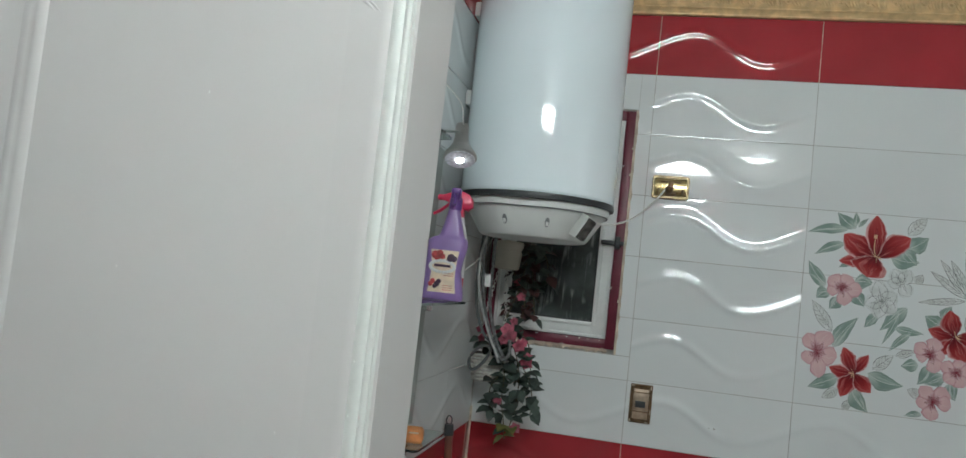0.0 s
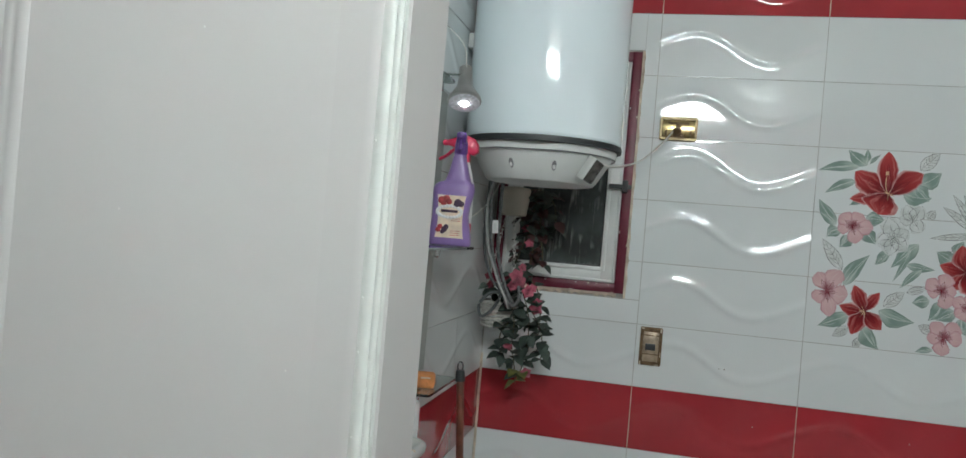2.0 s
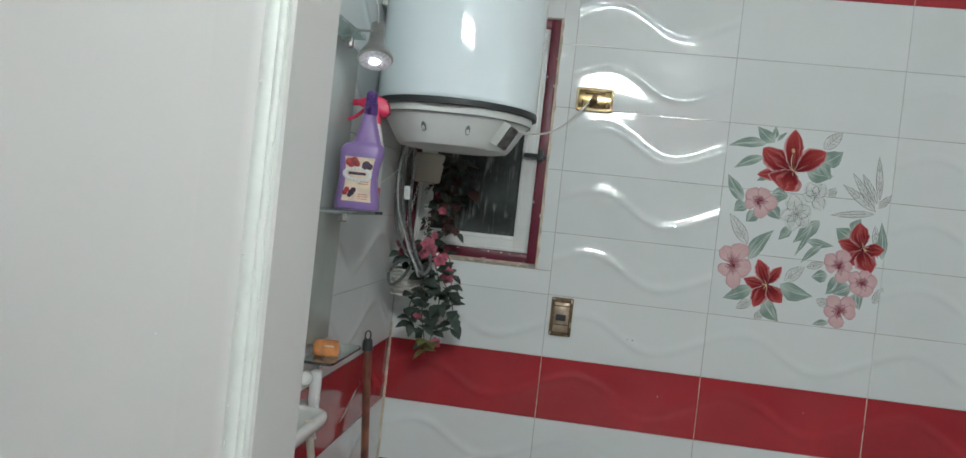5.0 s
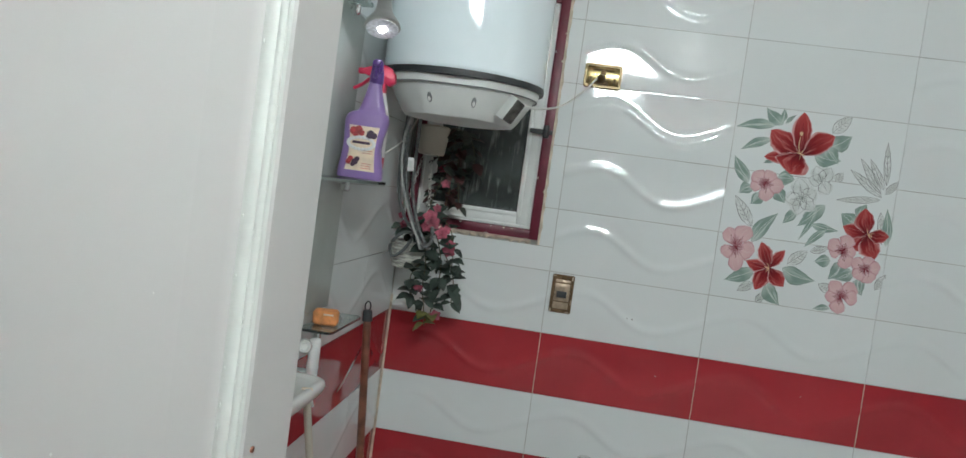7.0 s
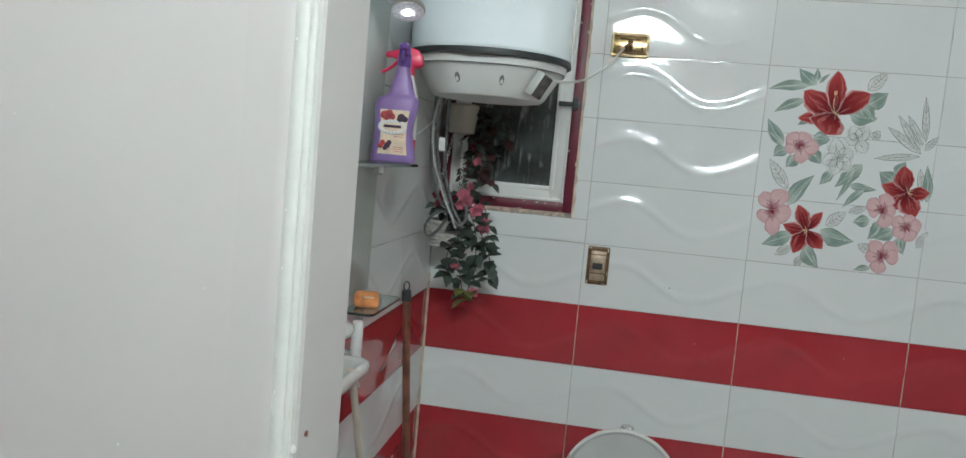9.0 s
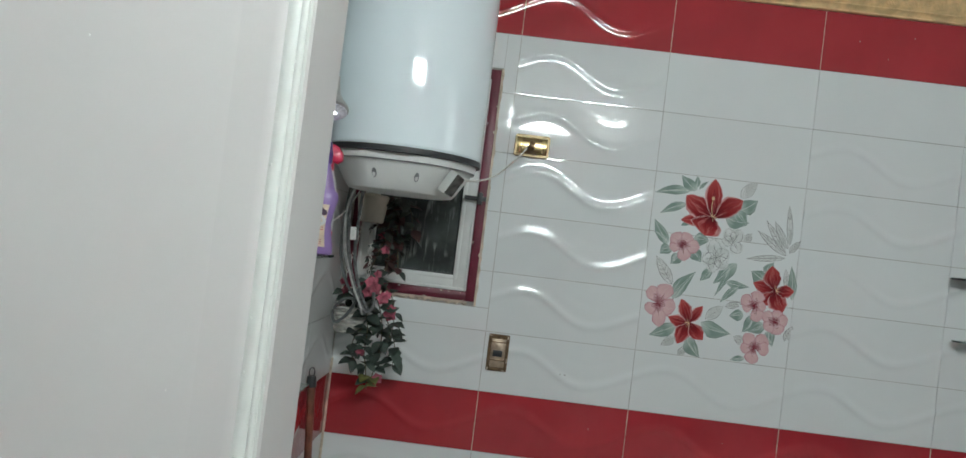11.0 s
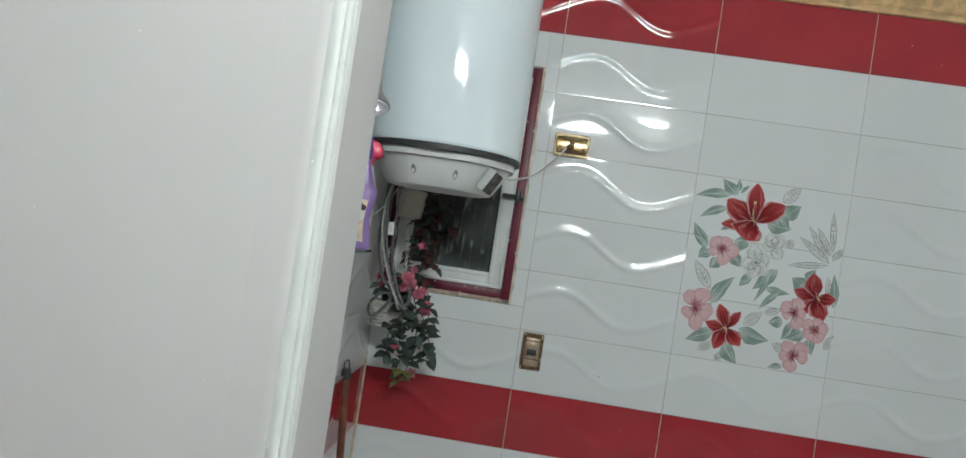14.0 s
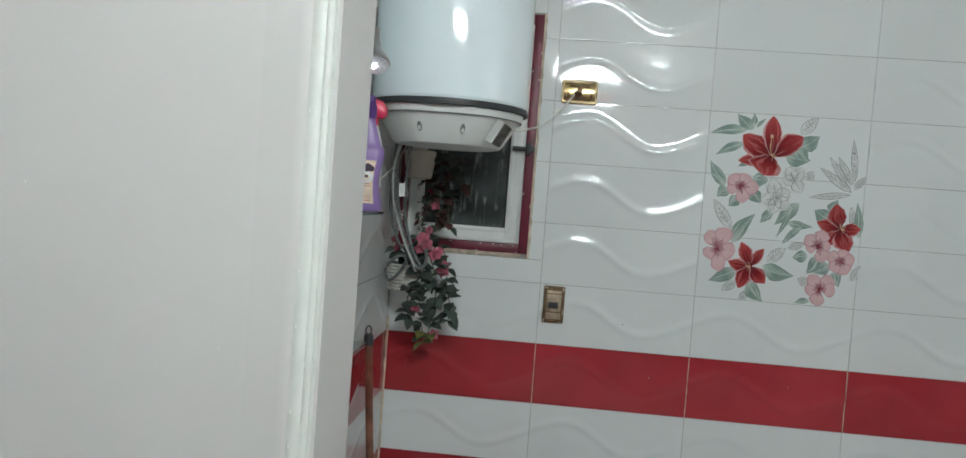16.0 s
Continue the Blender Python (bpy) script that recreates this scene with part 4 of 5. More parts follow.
bmk = part("print", box(-0.004, 0.004, -0.0022, -0.0016, -0.010, 0.010), GREYPL, tg)
tagged(tg, "white paper tag fixed to the hose", "tag")

# ---- toilet ----
toilet = thing("toilet", "white toilet with grey lid open and chrome flush button", "toilet", at=(0.18, -0.3, 0))
sec = []
for z, w, d, y in ((0.0, 0.20, 0.34, -0.38), (0.06, 0.19, 0.32, -0.38), (0.22, 0.24, 0.38, -0.40), (0.36, 0.34, 0.46, -0.43), (0.40, 0.36, 0.48, -0.43), (0.405, 0.30, 0.42, -0.43), (0.36, 0.24, 0.34, -0.43)):
    sec.append([(0.18 + w / 2 * math.cos(a), y + d / 2 * math.sin(a), z) for a in [2 * math.pi * i / 40 for i in range(40)]])
place(part("bowl", loft(sec), CERAMIC, angle=60), toilet)
place(part("cistern", box(0.10, 0.27, -0.175, -0.012, 0.38, 0.67, 0.02, 3), CERAMIC), toilet)
place(part("cistern_lid", box(0.095, 0.275, -0.18, -0.010, 0.67, 0.702, 0.012, 3), CERAMIC), toilet)
place(part("flush_button", lathe([(0.022, 0.700), (0.022, 0.752), (0.018, 0.758), (0.004, 0.760)], 24, Matrix.Translation((0.190, -0.10, 0))), CHROME), toilet)
lid = []
for y, g in ((-0.196, 0.006), (-0.194, 0.0), (-0.208, 0.0), (-0.214, 0.005), (-0.212, 0.010), (-0.205, 0.014)):
    ring = []
    for i in range(56):
        a = 2 * math.pi * i / 56
        r = 1.0
        ring.append((0.180 + (0.178 - g) * math.cos(a), y - 0.0 + 0.00 * math.sin(a), 0.593 + (0.185 - g) * math.sin(a)))
    lid.append(ring)
place(part("lid", loft(lid), GREYLID, label="grey open toilet lid with a pale rim", angle=50), toilet)
rim = [(0.180 + 0.175 * math.cos(a), -0.208, 0.593 + 0.182 * math.sin(a)) for a in [2 * math.pi * i / 64 for i in range(65)]]
place(part("lid_rim", tube(rim, 0.0055, 8), CERAMIC), toilet)

# ---- shelf at the right ----
cs = thing("wall_shelf", "dark glass wall shelf with rounded ends above a clear one", "shelf", at=(1.62, -0.004, 1.46))
for z, mt, x0 in ((1.664, material("smoked_glass", (0.05, 0.055, 0.055), 0.1), 1.475), (1.464, GLASS, 1.50)):
    o = [(1.85, -0.006), (1.85, -0.11)] + [(x0 + 0.06 - 0.06 * math.sin(a), -0.058 - 0.052 * math.cos(a)) for a in [i / 10 * math.pi for i in range(11)]]
    place(part("pane", loft([[(x, y, z - 0.006) for x, y in o], [(x, y, z) for x, y in o]]), mt, angle=30), cs)
tagged(part("water_pipe", tube([(1.64, -0.02, 0.0), (1.64, -0.02, 0.6), (1.64, -0.02, 1.13)], 0.009, 12), CABLE_W), "white water pipe running up the tiled wall", "pipe")

# ---- painted flowers fired on the three plain tiles ----
GREEN_A = [
    (0.642, 1.852, 0.586, 1.896, 0.034),
    (0.619, 1.846, 0.504, 1.829, 0.029),
    (0.637, 1.858, 0.638, 1.901, 0.017),
    (0.648, 1.856, 0.676, 1.886, 0.011),
    (0.614, 1.803, 0.528, 1.761, 0.026),
    (0.634, 1.741, 0.601, 1.728, 0.014),
    (0.788, 1.803, 0.846, 1.841, 0.047),
    (0.744, 1.778, 0.825, 1.764, 0.045),
    (0.778, 1.798, 0.818, 1.754, 0.042),
    (0.568, 1.67, 0.513, 1.741, 0.032),
    (0.567, 1.665, 0.517, 1.702, 0.026),
    (0.581, 1.65, 0.543, 1.627, 0.034),
    (0.608, 1.635, 0.582, 1.599, 0.034),
    (0.64, 1.647, 0.681, 1.615, 0.036),
    (0.648, 1.687, 0.702, 1.689, 0.039),
    (0.719, 1.6, 0.685, 1.553, 0.027),
    (0.8, 1.625, 0.73, 1.55, 0.039),
]
GREEN_B = [
    (0.779, 1.611, 0.738, 1.509, 0.017),
    (0.769, 1.561, 0.85, 1.552, 0.023),
    (0.815, 1.55, 0.759, 1.49, 0.02),
    (0.602, 1.483, 0.668, 1.581, 0.039),
    (0.624, 1.398, 0.539, 1.355, 0.039),
    (0.705, 1.416, 0.805, 1.391, 0.047),
    (0.665, 1.364, 0.713, 1.301, 0.042),
    (0.898, 1.581, 0.851, 1.607, 0.042),
    (0.906, 1.596, 0.92, 1.644, 0.034),
    (0.841, 1.46, 0.795, 1.45, 0.034),
    (0.872, 1.461, 0.842, 1.402, 0.038),
    (0.913, 1.435, 0.864, 1.405, 0.039),
    (0.934, 1.42, 0.947, 1.367, 0.035),
    (0.861, 1.315, 0.813, 1.305, 0.017),
    (0.993, 1.527, 0.981, 1.638, 0.026),
]
OUTLINED = [
    (0.788, 1.845, 0.838, 1.9, 0.044),
    (0.955, 1.68, 0.882, 1.779, 0.027),
    (0.959, 1.67, 0.857, 1.742, 0.03),
    (0.961, 1.694, 0.91, 1.78, 0.026),
    (0.967, 1.706, 0.952, 1.837, 0.023),
    (0.956, 1.662, 0.83, 1.646, 0.024),
    (0.968, 1.681, 1, 1.724, 0.023),
    (0.595, 1.53, 0.533, 1.619, 0.042),
    (0.718, 1.431, 0.772, 1.479, 0.042),
    (0.779, 1.479, 0.831, 1.496, 0.026),
    (0.625, 1.358, 0.582, 1.327, 0.033),
    (0.644, 1.298, 0.663, 1.335, 0.026),
    (0.856, 1.368, 0.817, 1.384, 0.033),
    (0.983, 1.39, 1.007, 1.441, 0.029),
    (0.819, 1.701, 0.837, 1.729, 0.03),
    (0.963, 1.625, 0.98, 1.529, 0.023),
]
FLOWERS = [
    ('lily', 0.705, 1.769, [(0.6, 1.748, 0.043), (0.609, 1.831, 0.07), (0.797, 1.835, 0.067), (0.698, 1.896, 0.057), (0.682, 1.706, 0.104)]),
    ('red', 0.666, 1.411, [(0.595, 1.423, 0.039), (0.634, 1.338, 0.05), (0.717, 1.36, 0.048), (0.705, 1.471, 0.035), (0.632, 1.487, 0.045)]),
    ('red', 0.936, 1.555, [(0.896, 1.496, 0.045), (0.861, 1.569, 0.042), (0.967, 1.482, 0.066), (0.998, 1.556, 0.042), (0.917, 1.631, 0.059)]),
    ('pink', 0.613, 1.667, [(0.573, 1.649, 0.039), (0.574, 1.695, 0.047), (0.64, 1.703, 0.05), (0.672, 1.663, 0.047), (0.626, 1.612, 0.044)]),
    ('pink', 0.556, 1.463, [(0.516, 1.436, 0.047), (0.526, 1.518, 0.047), (0.592, 1.528, 0.057), (0.616, 1.456, 0.059), (0.569, 1.385, 0.047)]),
    ('pink', 0.872, 1.494, [(0.833, 1.486, 0.036), (0.83, 1.523, 0.042), (0.883, 1.545, 0.047), (0.912, 1.491, 0.039), (0.888, 1.441, 0.047)]),
    ('pink', 0.945, 1.45, [(0.902, 1.472, 0.039), (0.957, 1.488, 0.044), (0.988, 1.463, 0.042), (0.967, 1.409, 0.048), (0.913, 1.421, 0.042)]),
    ('pink', 0.889, 1.355, [(0.842, 1.35, 0.044), (0.852, 1.399, 0.042), (0.919, 1.402, 0.05), (0.937, 1.349, 0.047), (0.885, 1.301, 0.047)]),
    ('grey', 0.729, 1.637, [(0.711, 1.7, 0.053), (0.77, 1.663, 0.05), (0.769, 1.605, 0.047), (0.721, 1.584, 0.047), (0.681, 1.624, 0.047)]),
    ('grey', 0.779, 1.694, [(0.755, 1.739, 0.045), (0.802, 1.739, 0.047), (0.805, 1.659, 0.045), (0.74, 1.698, 0.042)]),
]
mural = structure(thing("flower_print", "", "tile print", at=(0.75, -0.001, 1.6)), "red and pink lily print with green leaves on white tiles", "tile print")
PY = -0.0011


def print_ink(name, base, middle, tip, streak, edge, streaks=0.6, edges=0.7, along=1.6, across=13.0):
    """Fired ink that runs from the root of a petal to its tip, with brush streaks along it and a rim of another colour."""
    m = bpy.data.materials.new(name)
    m.use_nodes = True
    nt = m.node_tree
    b = nt.nodes["Principled BSDF"]
    b.inputs["Roughness"].default_value = 0.1
    uv = nt.nodes.new("ShaderNodeTexCoord")
    sep = nt.nodes.new("ShaderNodeSeparateXYZ")
    nt.links.new(uv.outputs["UV"], sep.inputs[0])
    ramp = nt.nodes.new("ShaderNodeValToRGB")
    el = ramp.color_ramp.elements
    el[0].position, el[0].color = 0.04, (*base, 1)
    el[1].position, el[1].color = 1.0, (*tip, 1)
    e = el.new(0.42)
    e.color = (*middle, 1)
    info = nt.nodes.new("ShaderNodeObjectInfo")
    comb = nt.nodes.new("ShaderNodeCombineXYZ")
    for k, s in ((0, along), (1, across)):
        mul = nt.nodes.new("ShaderNodeMath")
        mul.operation = "MULTIPLY"
        mul.inputs[1].default_value = s
        nt.links.new(sep.outputs[k], mul.inputs[0])
        nt.links.new(mul.outputs[0], comb.inputs[k])
    far = nt.nodes.new("ShaderNodeMath")
    far.operation = "MULTIPLY"
    far.inputs[1].default_value = 37.0
    nt.links.new(info.outputs["Random"], far.inputs[0])
    nt.links.new(far.outputs[0], comb.inputs[2])
    noi = nt.nodes.new("ShaderNodeTexNoise")
    noi.inputs["Scale"].default_value = 1.0
    noi.inputs["Detail"].default_value = 3
    nt.links.new(comb.outputs[0], noi.inputs["Vector"])
    # the streaks shift the run of colour a little, too
    add = nt.nodes.new("ShaderNodeMath")
    add.operation = "MULTIPLY_ADD"
    add.inputs[1].default_value = 0.5
    add.inputs[2].default_value = -0.25
    nt.links.new(noi.outputs["Fac"], add.inputs[0])
    run = nt.nodes.new("ShaderNodeMath")
    nt.links.new(sep.outputs[0], run.inputs[0])
    nt.links.new(add.outputs[0], run.inputs[1])
    nt.links.new(run.outputs[0], ramp.inputs[0])
    sm = nt.nodes.new("ShaderNodeMapRange")
    sm.inputs[1].default_value, sm.inputs[2].default_value, sm.inputs[4].default_value = 0.52, 0.68, streaks
    nt.links.new(noi.outputs["Fac"], sm.inputs[0])
    mix1 = nt.nodes.new("ShaderNodeMix")
    mix1.data_type = "RGBA"
    nt.links.new(sm.outputs[0], mix1.inputs[0])
    nt.links.new(ramp.outputs[0], mix1.inputs[6])
    mix1.inputs[7].default_value = (*streak, 1)
    cen = nt.nodes.new("ShaderNodeMath")
    cen.operation = "SUBTRACT"
    cen.inputs[1].default_value = 0.5
    nt.links.new(sep.outputs[1], cen.inputs[0])
    ab = nt.nodes.new("ShaderNodeMath")
    ab.operation = "ABSOLUTE"
    nt.links.new(cen.outputs[0], ab.inputs[0])
    wob = nt.nodes.new("ShaderNodeMath")
    wob.operation = "MULTIPLY_ADD"
    wob.inputs[1].default_value = 0.35
    nt.links.new(noi.outputs["Fac"], wob.inputs[0])
    nt.links.new(ab.outputs[0], wob.inputs[2])
    em = nt.nodes.new("ShaderNodeMapRange")
    em.inputs[1].default_value, em.inputs[2].default_value, em.inputs[4].default_value = 0.56, 0.68, edges
    nt.links.new(wob.outputs[0], em.inputs[0])
    mix2 = nt.nodes.new("ShaderNodeMix")
    mix2.data_type = "RGBA"
    nt.links.new(em.outputs[0], mix2.inputs[0])
    nt.links.new(mix1.outputs[2], mix2.inputs[6])
    mix2.inputs[7].default_value = (*edge, 1)
    nt.links.new(mix2.outputs[2], b.inputs["Base Color"])
    return m


PR_RED = print_ink("print_red", (0.085, 0.008, 0.012), (0.25, 0.018, 0.022), (0.44, 0.06, 0.058), (0.55, 0.17, 0.16), (0.68, 0.42, 0.41), 0.65, 0.9, 1.3, 7.0)
PR_PINK = print_ink("print_pink", (0.24, 0.04, 0.06), (0.68, 0.47, 0.48), (0.62, 0.38, 0.405), (0.72, 0.58, 0.58), (0.42, 0.14, 0.18), 0.6, 0.65, 1.4, 9.0)
PR_GREEN = print_ink("print_green", (0.44, 0.52, 0.48), (0.21, 0.30, 0.26), (0.27, 0.36, 0.32), (0.55, 0.62, 0.59), (0.13, 0.19, 0.165), 0.85, 0.5, 1.1, 5.0)
PR_HAZE = material("print_haze", (0.74, 0.765, 0.76), 0.1, vary=0.3, scale=40, tint=(0.58, 0.62, 0.60))
rp = random.Random(5)


def flat(name, left, right, mat, y, parent=None):
    """A thin raised patch of ink between two edges, which run from its root to its tip."""
    bm = bmesh.new()
    uvl = bm.loops.layers.uv.new("UVMap")
    n, q = len(left), 4
    at = {}
    rows = []
    for i, (a, b) in enumerate(zip(left, right)):
        row = []
        for j in range(q + 1):
            p = Vector(a).lerp(Vector(b), j / q)
            v = bm.verts.new((p.x, PY - y, p.y))
            at[v] = (i / (n - 1), j / q)
            row.append(v)
        rows.append(row)
    for a, b in zip(rows, rows[1:]):
        for j in range(q):
            bm.faces.new((a[j], a[j + 1], b[j + 1], b[j]))
    ring = rows[0] + [r[-1] for r in rows[1:]] + rows[-1][-2::-1] + [r[0] for r in rows[-2:0:-1]]
    low = []
    for v in ring:
        w = bm.verts.new((v.co.x, PY + 0.001, v.co.z))
        at[w] = at[v]
        low.append(w)
    for i in range(len(ring)):
        j = (i + 1) % len(ring)
        bm.faces.new((ring[i], low[i], low[j], ring[j]))
    for f in bm.faces:
        for lp in f.loops:
            lp[uvl].uv = at[lp.vert]
    ob = part(name, bm, mat, smooth=False)
    place(ob, mural)
    if parent:
        ob.parent = parent
    return ob


def petal(x0, z0, x1, z1, w, blunt=0.5, bend=0.0, rough=0.05, sharp=0.75):
    d = Vector((x1 - x0, z1 - z0))
    s = Vector((-d.y, d.x)).normalized()
    left, right = [], []
    for i in range(13):
        t = i / 12
        k = 0.03 + math.sin(math.pi * t ** (0.6 + blunt)) ** sharp if 0 < t < 1 else 0.03
        c = Vector((x0, z0)) + d * t + s * bend * w * math.sin(math.pi * t)
        left.append(c + s * w / 2 * k * (1 + rp.uniform(-rough, rough)))
        right.append(c - s * w / 2 * k * (1 + rp.uniform(-rough, rough)))
    return left, right


def stroke(x0, z0, x1, z1, w, bend=0.0):
    d = Vector((x1 - x0, z1 - z0))
    s = Vector((-d.y, d.x)).normalized()
    left, right = [], []
    for i in range(9):
        t = i / 8
        c = Vector((x0, z0)) + d * t + s * bend * math.sin(math.pi * t ** 0.8)
        ww = w * (0.35 + 0.65 * math.sin(math.pi * min(1, t * 0.9 + 0.1)))
        left.append(c + s * ww / 2)
        right.append(c - s * ww / 2)
    return left, right


layer = 0.0001
for x0, z0, x1, z1, w in OUTLINED:
    layer += 0.000004
    root = flat("painted_leaf", *petal(x0, z0, x1, z1, w * 0.85, 0.25), PR_HAZE, layer - 0.00005)
    flat("painted_line", *stroke(x0, z0, x1, z1, 0.0015, w * 0.42), PR_GREY, layer + 0.0001, root)
    flat("painted_line", *stroke(x0, z0, x1, z1, 0.0013, -w * 0.42), PR_GREY, layer + 0.0001, root)
    flat("painted_line", *stroke(x0, z0, x1, z1, 0.0012), PR_GREY, layer + 0.0001, root)
    d = Vector((x1 - x0, z1 - z0))
    s = Vector((-d.y, d.x)).normalized()
    for t in (0.2, 0.35, 0.5, 0.65):
        c = Vector((x0, z0)) + d * t
        for sg in (-1, 1):
            e = c + d * 0.14 + s * sg * w * 0.36 * math.sin(math.pi * t)
            flat("painted_line", *stroke(c.x, c.y, e.x, e.y, 0.0011, 0.002 * sg), PR_GREY, layer + 0.0001, root)
for x0, z0, x1, z1, w in GREEN_A + GREEN_B:
    layer += 0.000004
    bend = rp.uniform(-0.22, 0.22)
    lf = flat("painted_leaf", *petal(x0, z0, x1, z1, w * 1.1, 0.15, bend, 0.06, 1.15), PR_GREEN, layer + 0.0001)
    flat("vein", *stroke(x0, z0, x1, z1, 0.0013, bend * w), PR_HAZE if w > 0.016 else PR_GREY, layer + 0.0002, lf)


def painted_flower(kind, cx, cz, petals):
    global layer
    lily = kind == "lily"
    kind = "red" if lily else kind
    root = None
    for x, z, w in petals:
        layer += 0.000012
        dx, dz = x - cx, z - cz
        if kind == "grey":
            o = flat("painted_flower" if root is None else "petal", *petal(cx, cz, x, z, w, 0.8), PR_HAZE, 0.00025 + layer, root)
            root = root or o
            for b, ln, th in ((0.43, 1.0, 0.0013), (-0.43, 1.0, 0.0013), (0.0, 0.7, 0.0014), (0.13, 0.5, 0.001), (-0.13, 0.45, 0.001)):
                flat("petal_line", *stroke(cx, cz, cx + dx * ln, cz + dz * ln, th, w * b), PR_GREY, 0.0004 + layer, root)
            continue
        o = flat("painted_flower" if root is None else "petal", *petal(cx - dx * 0.03, cz - dz * 0.03, x, z, w * (1.0 if kind == "red" else 0.98), 0.6 if lily else 0.5 if kind == "red" else 0.95, rp.uniform(-0.12, 0.12), 0.10, 0.95 if kind == "red" and not lily else 0.78),
                 PR_RED if kind == "red" else PR_PINK, 0.0003 + layer, root)
        root = root or o
        for b in (-0.2, 0.0, 0.2):
            e = rp.uniform(0.35, 0.6) if kind == "pink" else rp.uniform(0.6, 0.85)
            flat("petal_vein", *stroke(cx + dx * 0.06, cz + dz * 0.06, cx + dx * e, cz + dz * e, 0.0012, b * w * 0.6), PR_DEEP, 0.0004 + layer, root)
    if kind != "grey":
        for i in range(6):
            a = rp.uniform(0, 6.28)
            r = rp.uniform(0.010, 0.02)
            flat("stamen", *stroke(cx, cz, cx + r * math.cos(a), cz + r * math.sin(a), 0.0015), PR_YELLOW if kind == "red" else PR_DEEP, 0.0006 + layer, root)
    return root


PR_DEEP = material("print_deep_red", (0.17, 0.012, 0.02), 0.12, vary=0.3, scale=80)
for kind, cx, cz, petals in FLOWERS:
    root = painted_flower(kind, cx, cz, petals)
    if kind == "lily":
        # the long pistil of the largest lily
        flat("pistil", *stroke(cx, cz, cx - 0.006, cz + 0.062, 0.0024, 0.006), PR_YELLOW, 0.0007 + layer, root)
        for i in range(6):
            flat("stamen", *stroke(cx - 0.010 + 0.003 * (i % 3), cz + 0.056 + 0.005 * (i // 3), cx - 0.009 + 0.003 * (i % 3), cz + 0.062 + 0.006 * (i // 3), 0.003), PR_YELLOW, 0.0008 + layer, root)

# ---- wall tiles, each a piece of its own ----
def wave_height(u, v):
    """Relief of a wave tile; u along the tile 0..1, v up 0..1."""
    c = 0.5 + 0.23 * math.sin(2 * math.pi * (u + 0.045)) - 0.02 * math.sin(4 * math.pi * (u + 0.045))
    d = (v - c) * TH
    w = 0.0145 if d > 0 else 0.0120
    back = 0.0014 * min(1.0, max(0.0, d - 0.015) / 0.06)
    return 0.0033 * math.exp(-(d / w) ** 2) - back


def tile_mesh(name, w, h, mats, wave=True, u0=0.0, u1=1.0, v0=0.0, v1=1.0, nx=64, ny=56, soft=1.0):
    """A glazed tile in the xz plane, facing -y, lower left corner at the origin."""
    g = 0.0009
    if not wave:
        nx, ny = 2, 2
    bm = bmesh.new()
    xs = [g + (w - 2 * g) * i / nx for i in range(nx + 1)]
    zs = [g + (h - 2 * g) * j / ny for j in range(ny + 1)]
    top = {}
    for i, x in enumerate(xs):
        for j, z in enumerate(zs):
            y = -soft * wave_height(u0 + (u1 - u0) * x / w, v0 + (v1 - v0) * z / h) if wave else 0.0
            edge = i in (0, nx) or j in (0, ny)
            top[i, j] = bm.verts.new((x, y + (0.00008 if edge else 0.0), z))
    for i in range(nx):
        for j in range(ny):
            bm.faces.new((top[i, j], top[i + 1, j], top[i + 1, j + 1], top[i, j + 1]))
    ring = [top[i, 0] for i in range(nx + 1)] + [top[nx, j] for j in range(1, ny + 1)] + [top[i, ny] for i in range(nx - 1, -1, -1)] + [top[0, j] for j in range(ny - 1, 0, -1)]
    back = [bm.verts.new((v.co.x, 0.0038, v.co.z)) for v in ring]
    for k in range(len(ring)):
        q = (k + 1) % len(ring)
        bm.faces.new((ring[k], back[k], back[q], ring[q]))
    me = bpy.data.meshes.new(name)
    bmesh.ops.recalc_face_normals(bm, faces=bm.faces)
    bm.to_mesh(me)
    bm.free()
    me.materials.append(mats)
    me.shade_smooth()
    me.set_sharp_from_angle(angle=radians(50))
    return me


cache = {}


def tile(parent, m, w, h, red, wave, u0=0.0, u1=1.0, v0=0.0, v1=1.0, soft=1.0):
    key = (round(w, 4), round(h, 4), red, wave, round(u0, 3), round(u1, 3), round(v0, 3), round(v1, 3), soft)
    if key not in cache:
        cache[key] = tile_mesh("tile", w, h, TILE_R if red else TILE_W, wave, u0, u1, v0, v1, soft=soft)
    ob = new("tile", cache[key])
    ob.parent = parent
    ob.matrix_local = m
    return ob


def is_red(k):
    return k in (0, 7, 9)


rt = random.Random(7)


def row_span(k):
    z1 = TOP - TH * k
    return max(0.0, z1 - TH), z1


def slack():
    return pose(0, rt.uniform(-0.0004, 0.0004), 0, rt.uniform(-0.08, 0.08), 0, rt.uniform(-0.06, 0.06))


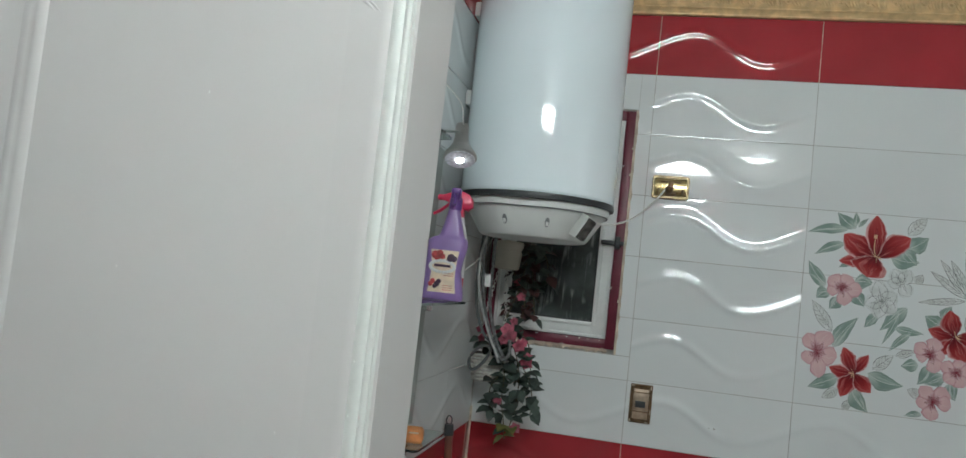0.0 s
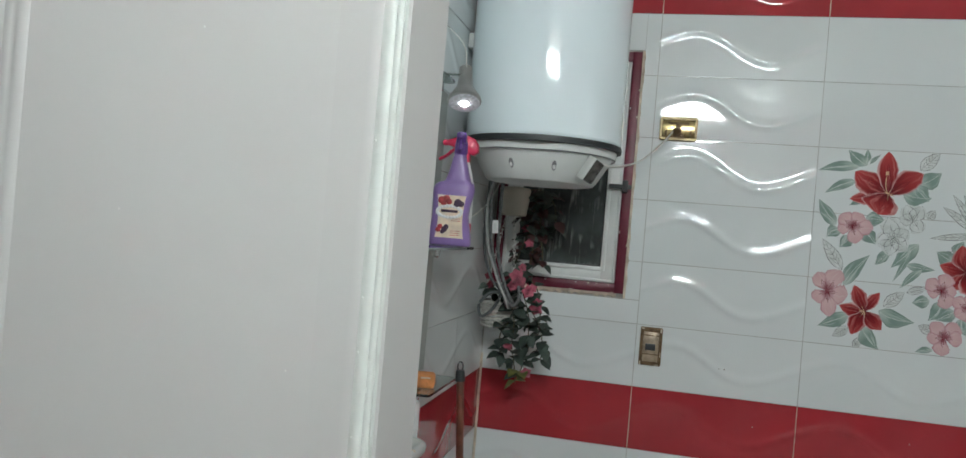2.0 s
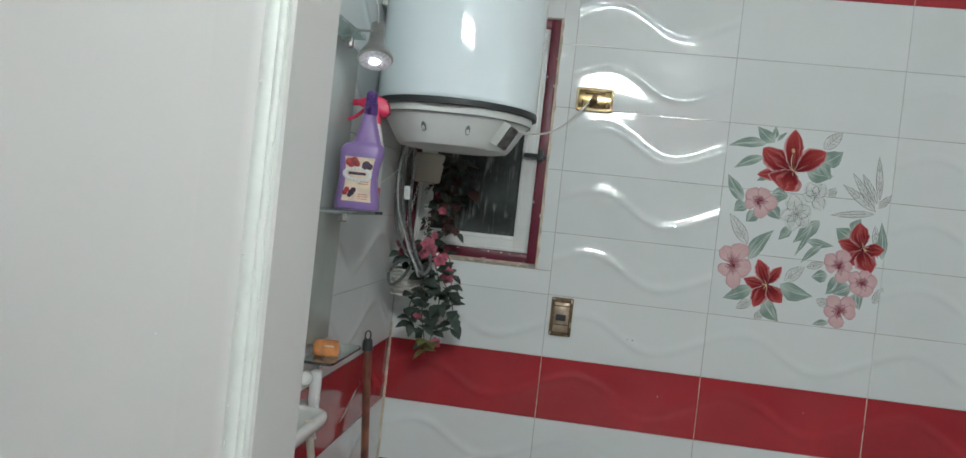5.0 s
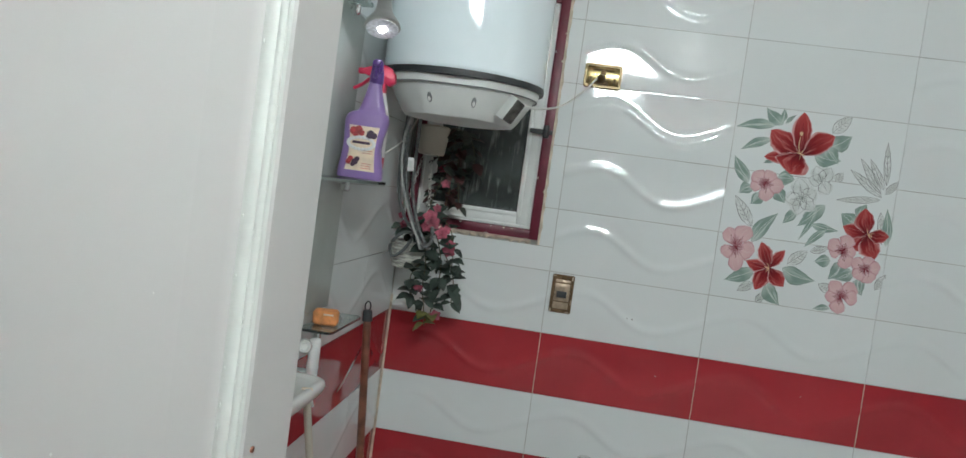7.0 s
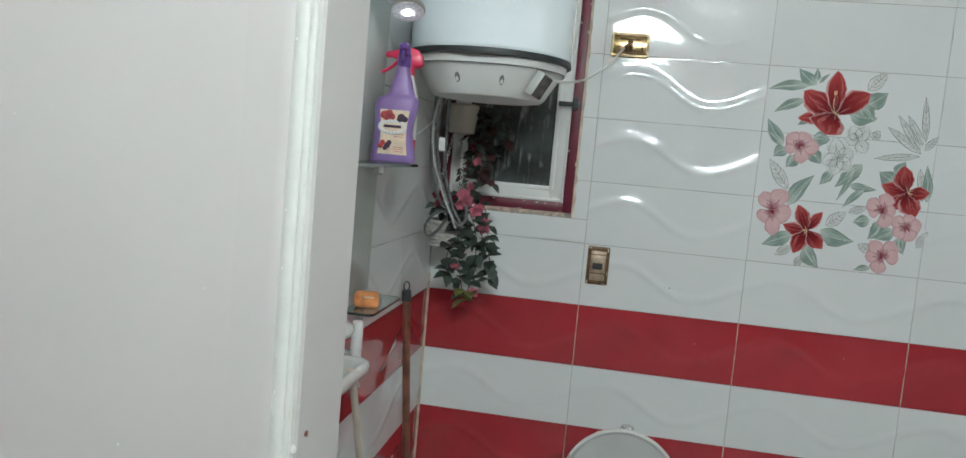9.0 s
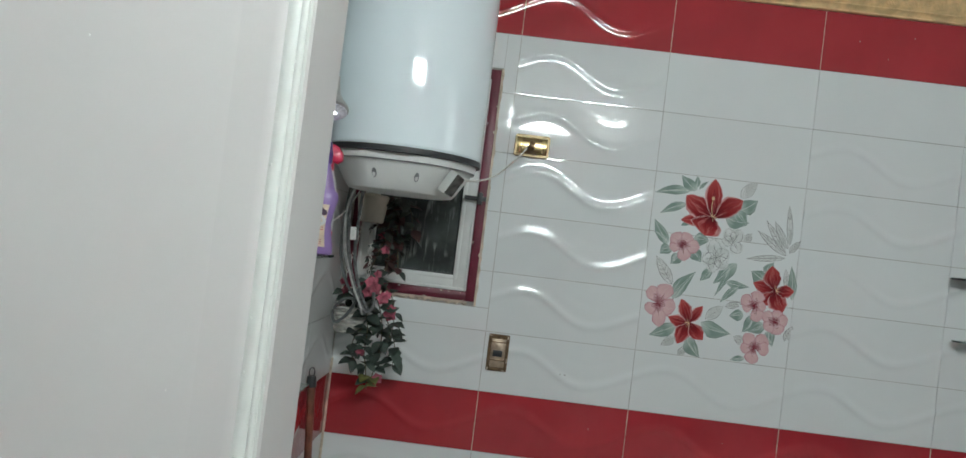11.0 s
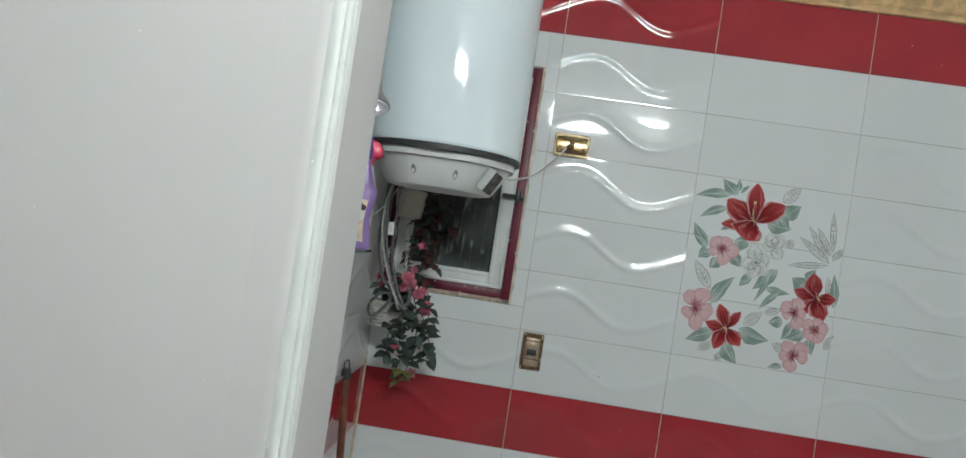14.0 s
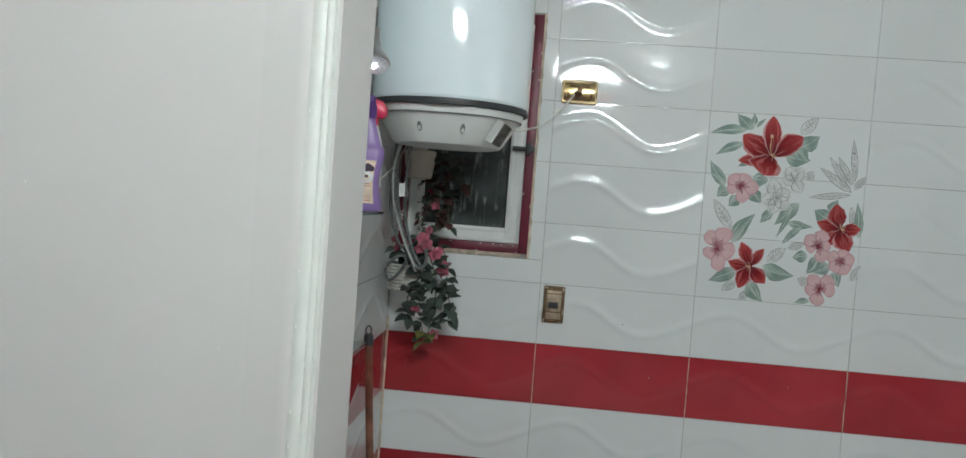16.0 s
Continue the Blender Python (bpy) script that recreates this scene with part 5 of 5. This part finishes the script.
def lay(parent, base, xa, xb, k, red, wave, first, soft=1.0):
    """Row k of a wall from xa to xb, in columns of the tile width counted from first."""
    z0, z1 = row_span(k)
    i = math.floor((xa - first) / TW + 1e-6)
    while first + i * TW < xb - 1e-4:
        a, b = max(xa, first + i * TW), min(xb, first + (i + 1) * TW)
        if b - a > 0.006:
            u0, u1 = (a - first) / TW - i, (b - first) / TW - i
            wv = wave(i, k) if callable(wave) else wave
            tile(parent, base @ pose(a, 0, z0) @ slack(), b - a, z1 - z0, red, wv, u0, u1, 1 - (z1 - z0) / TH, 1.0, soft)
        i += 1


def waved(i, k):
    return not (i == 1 and k in (0, 1, 2, 3, 4, 5)) and not (i == 2 and k in (0, 1))


for k in range(13):
    z0, z1 = row_span(k)
    if z1 <= 0:
        continue
    if z0 >= WZ1 - 0.03 or z1 <= WZ0:
        lay(wall_north, Matrix.Identity(4), XL + 0.002, XR, k, is_red(k), waved, 0.0)
    else:
        lay(wall_north, Matrix.Identity(4), 0.0, XR, k, is_red(k), waved, 0.0)
        if k != 5:
            tile(wall_north, pose(-0.046, 0, z0) @ slack(), 0.046, TH, False, False)
            if z1 > WZ1 + 0.01:
                tile(wall_north, pose(XL + 0.002, 0, WZ1 + 0.008) @ slack(), -0.047 - XL, z1 - WZ1 - 0.008, False, False)
            tile(wall_north, pose(XL + 0.002, 0, z0) @ slack(), WX0 - 0.012 - XL - 0.002, min(z1, WZ1 + 0.006) - z0, False, False)
        else:
            tile(wall_north, pose(XL + 0.002, 0, z0) @ slack(), -XL - 0.002, 1.376 - z0, False, False)
            tile(wall_north, pose(-0.046, 0, 1.376) @ slack(), 0.046, z1 - 1.376, False, False)
    # side walls
    west = pose(XL, 0, 0, 0, 0, 90)
    lay(wall_west, west, YF, -0.001, k, is_red(k), True, -0.36 - 2.0, 0.55)

# cream filler in the upright joints of the red rows
for k in (0, 7, 9):
    z0, z1 = row_span(k)
    for x in (0.0, 0.5, 1.0, 1.5):
        ob = part("joint", box(x - 0.0011, x + 0.0011, -0.0012, 0.004, z0 + 0.001, z1 - 0.001), GROUT_L, wall_north)

# small chips in the glaze
for x, z, r in ((0.262, 1.188, 0.0028), (0.278, 1.187, 0.0034), (0.373, 2.162, 0.0022), (-0.31, 1.313, 0.002), (0.375, 1.02, 0.0018), (1.12, 2.41, 0.0022), (1.22, 2.36, 0.002), (0.82, 1.03, 0.0016), (1.30, 2.44, 0.0018)):
    bm = bmesh.new()
    bmesh.ops.create_icosphere(bm, subdivisions=1, radius=1)
    bm.transform(Matrix.Translation((x, -0.0008, z)) @ Matrix.Diagonal((r, 0.0022, r * 0.8, 1)))
    part("glaze_chip", bm, GROUT, wall_north)
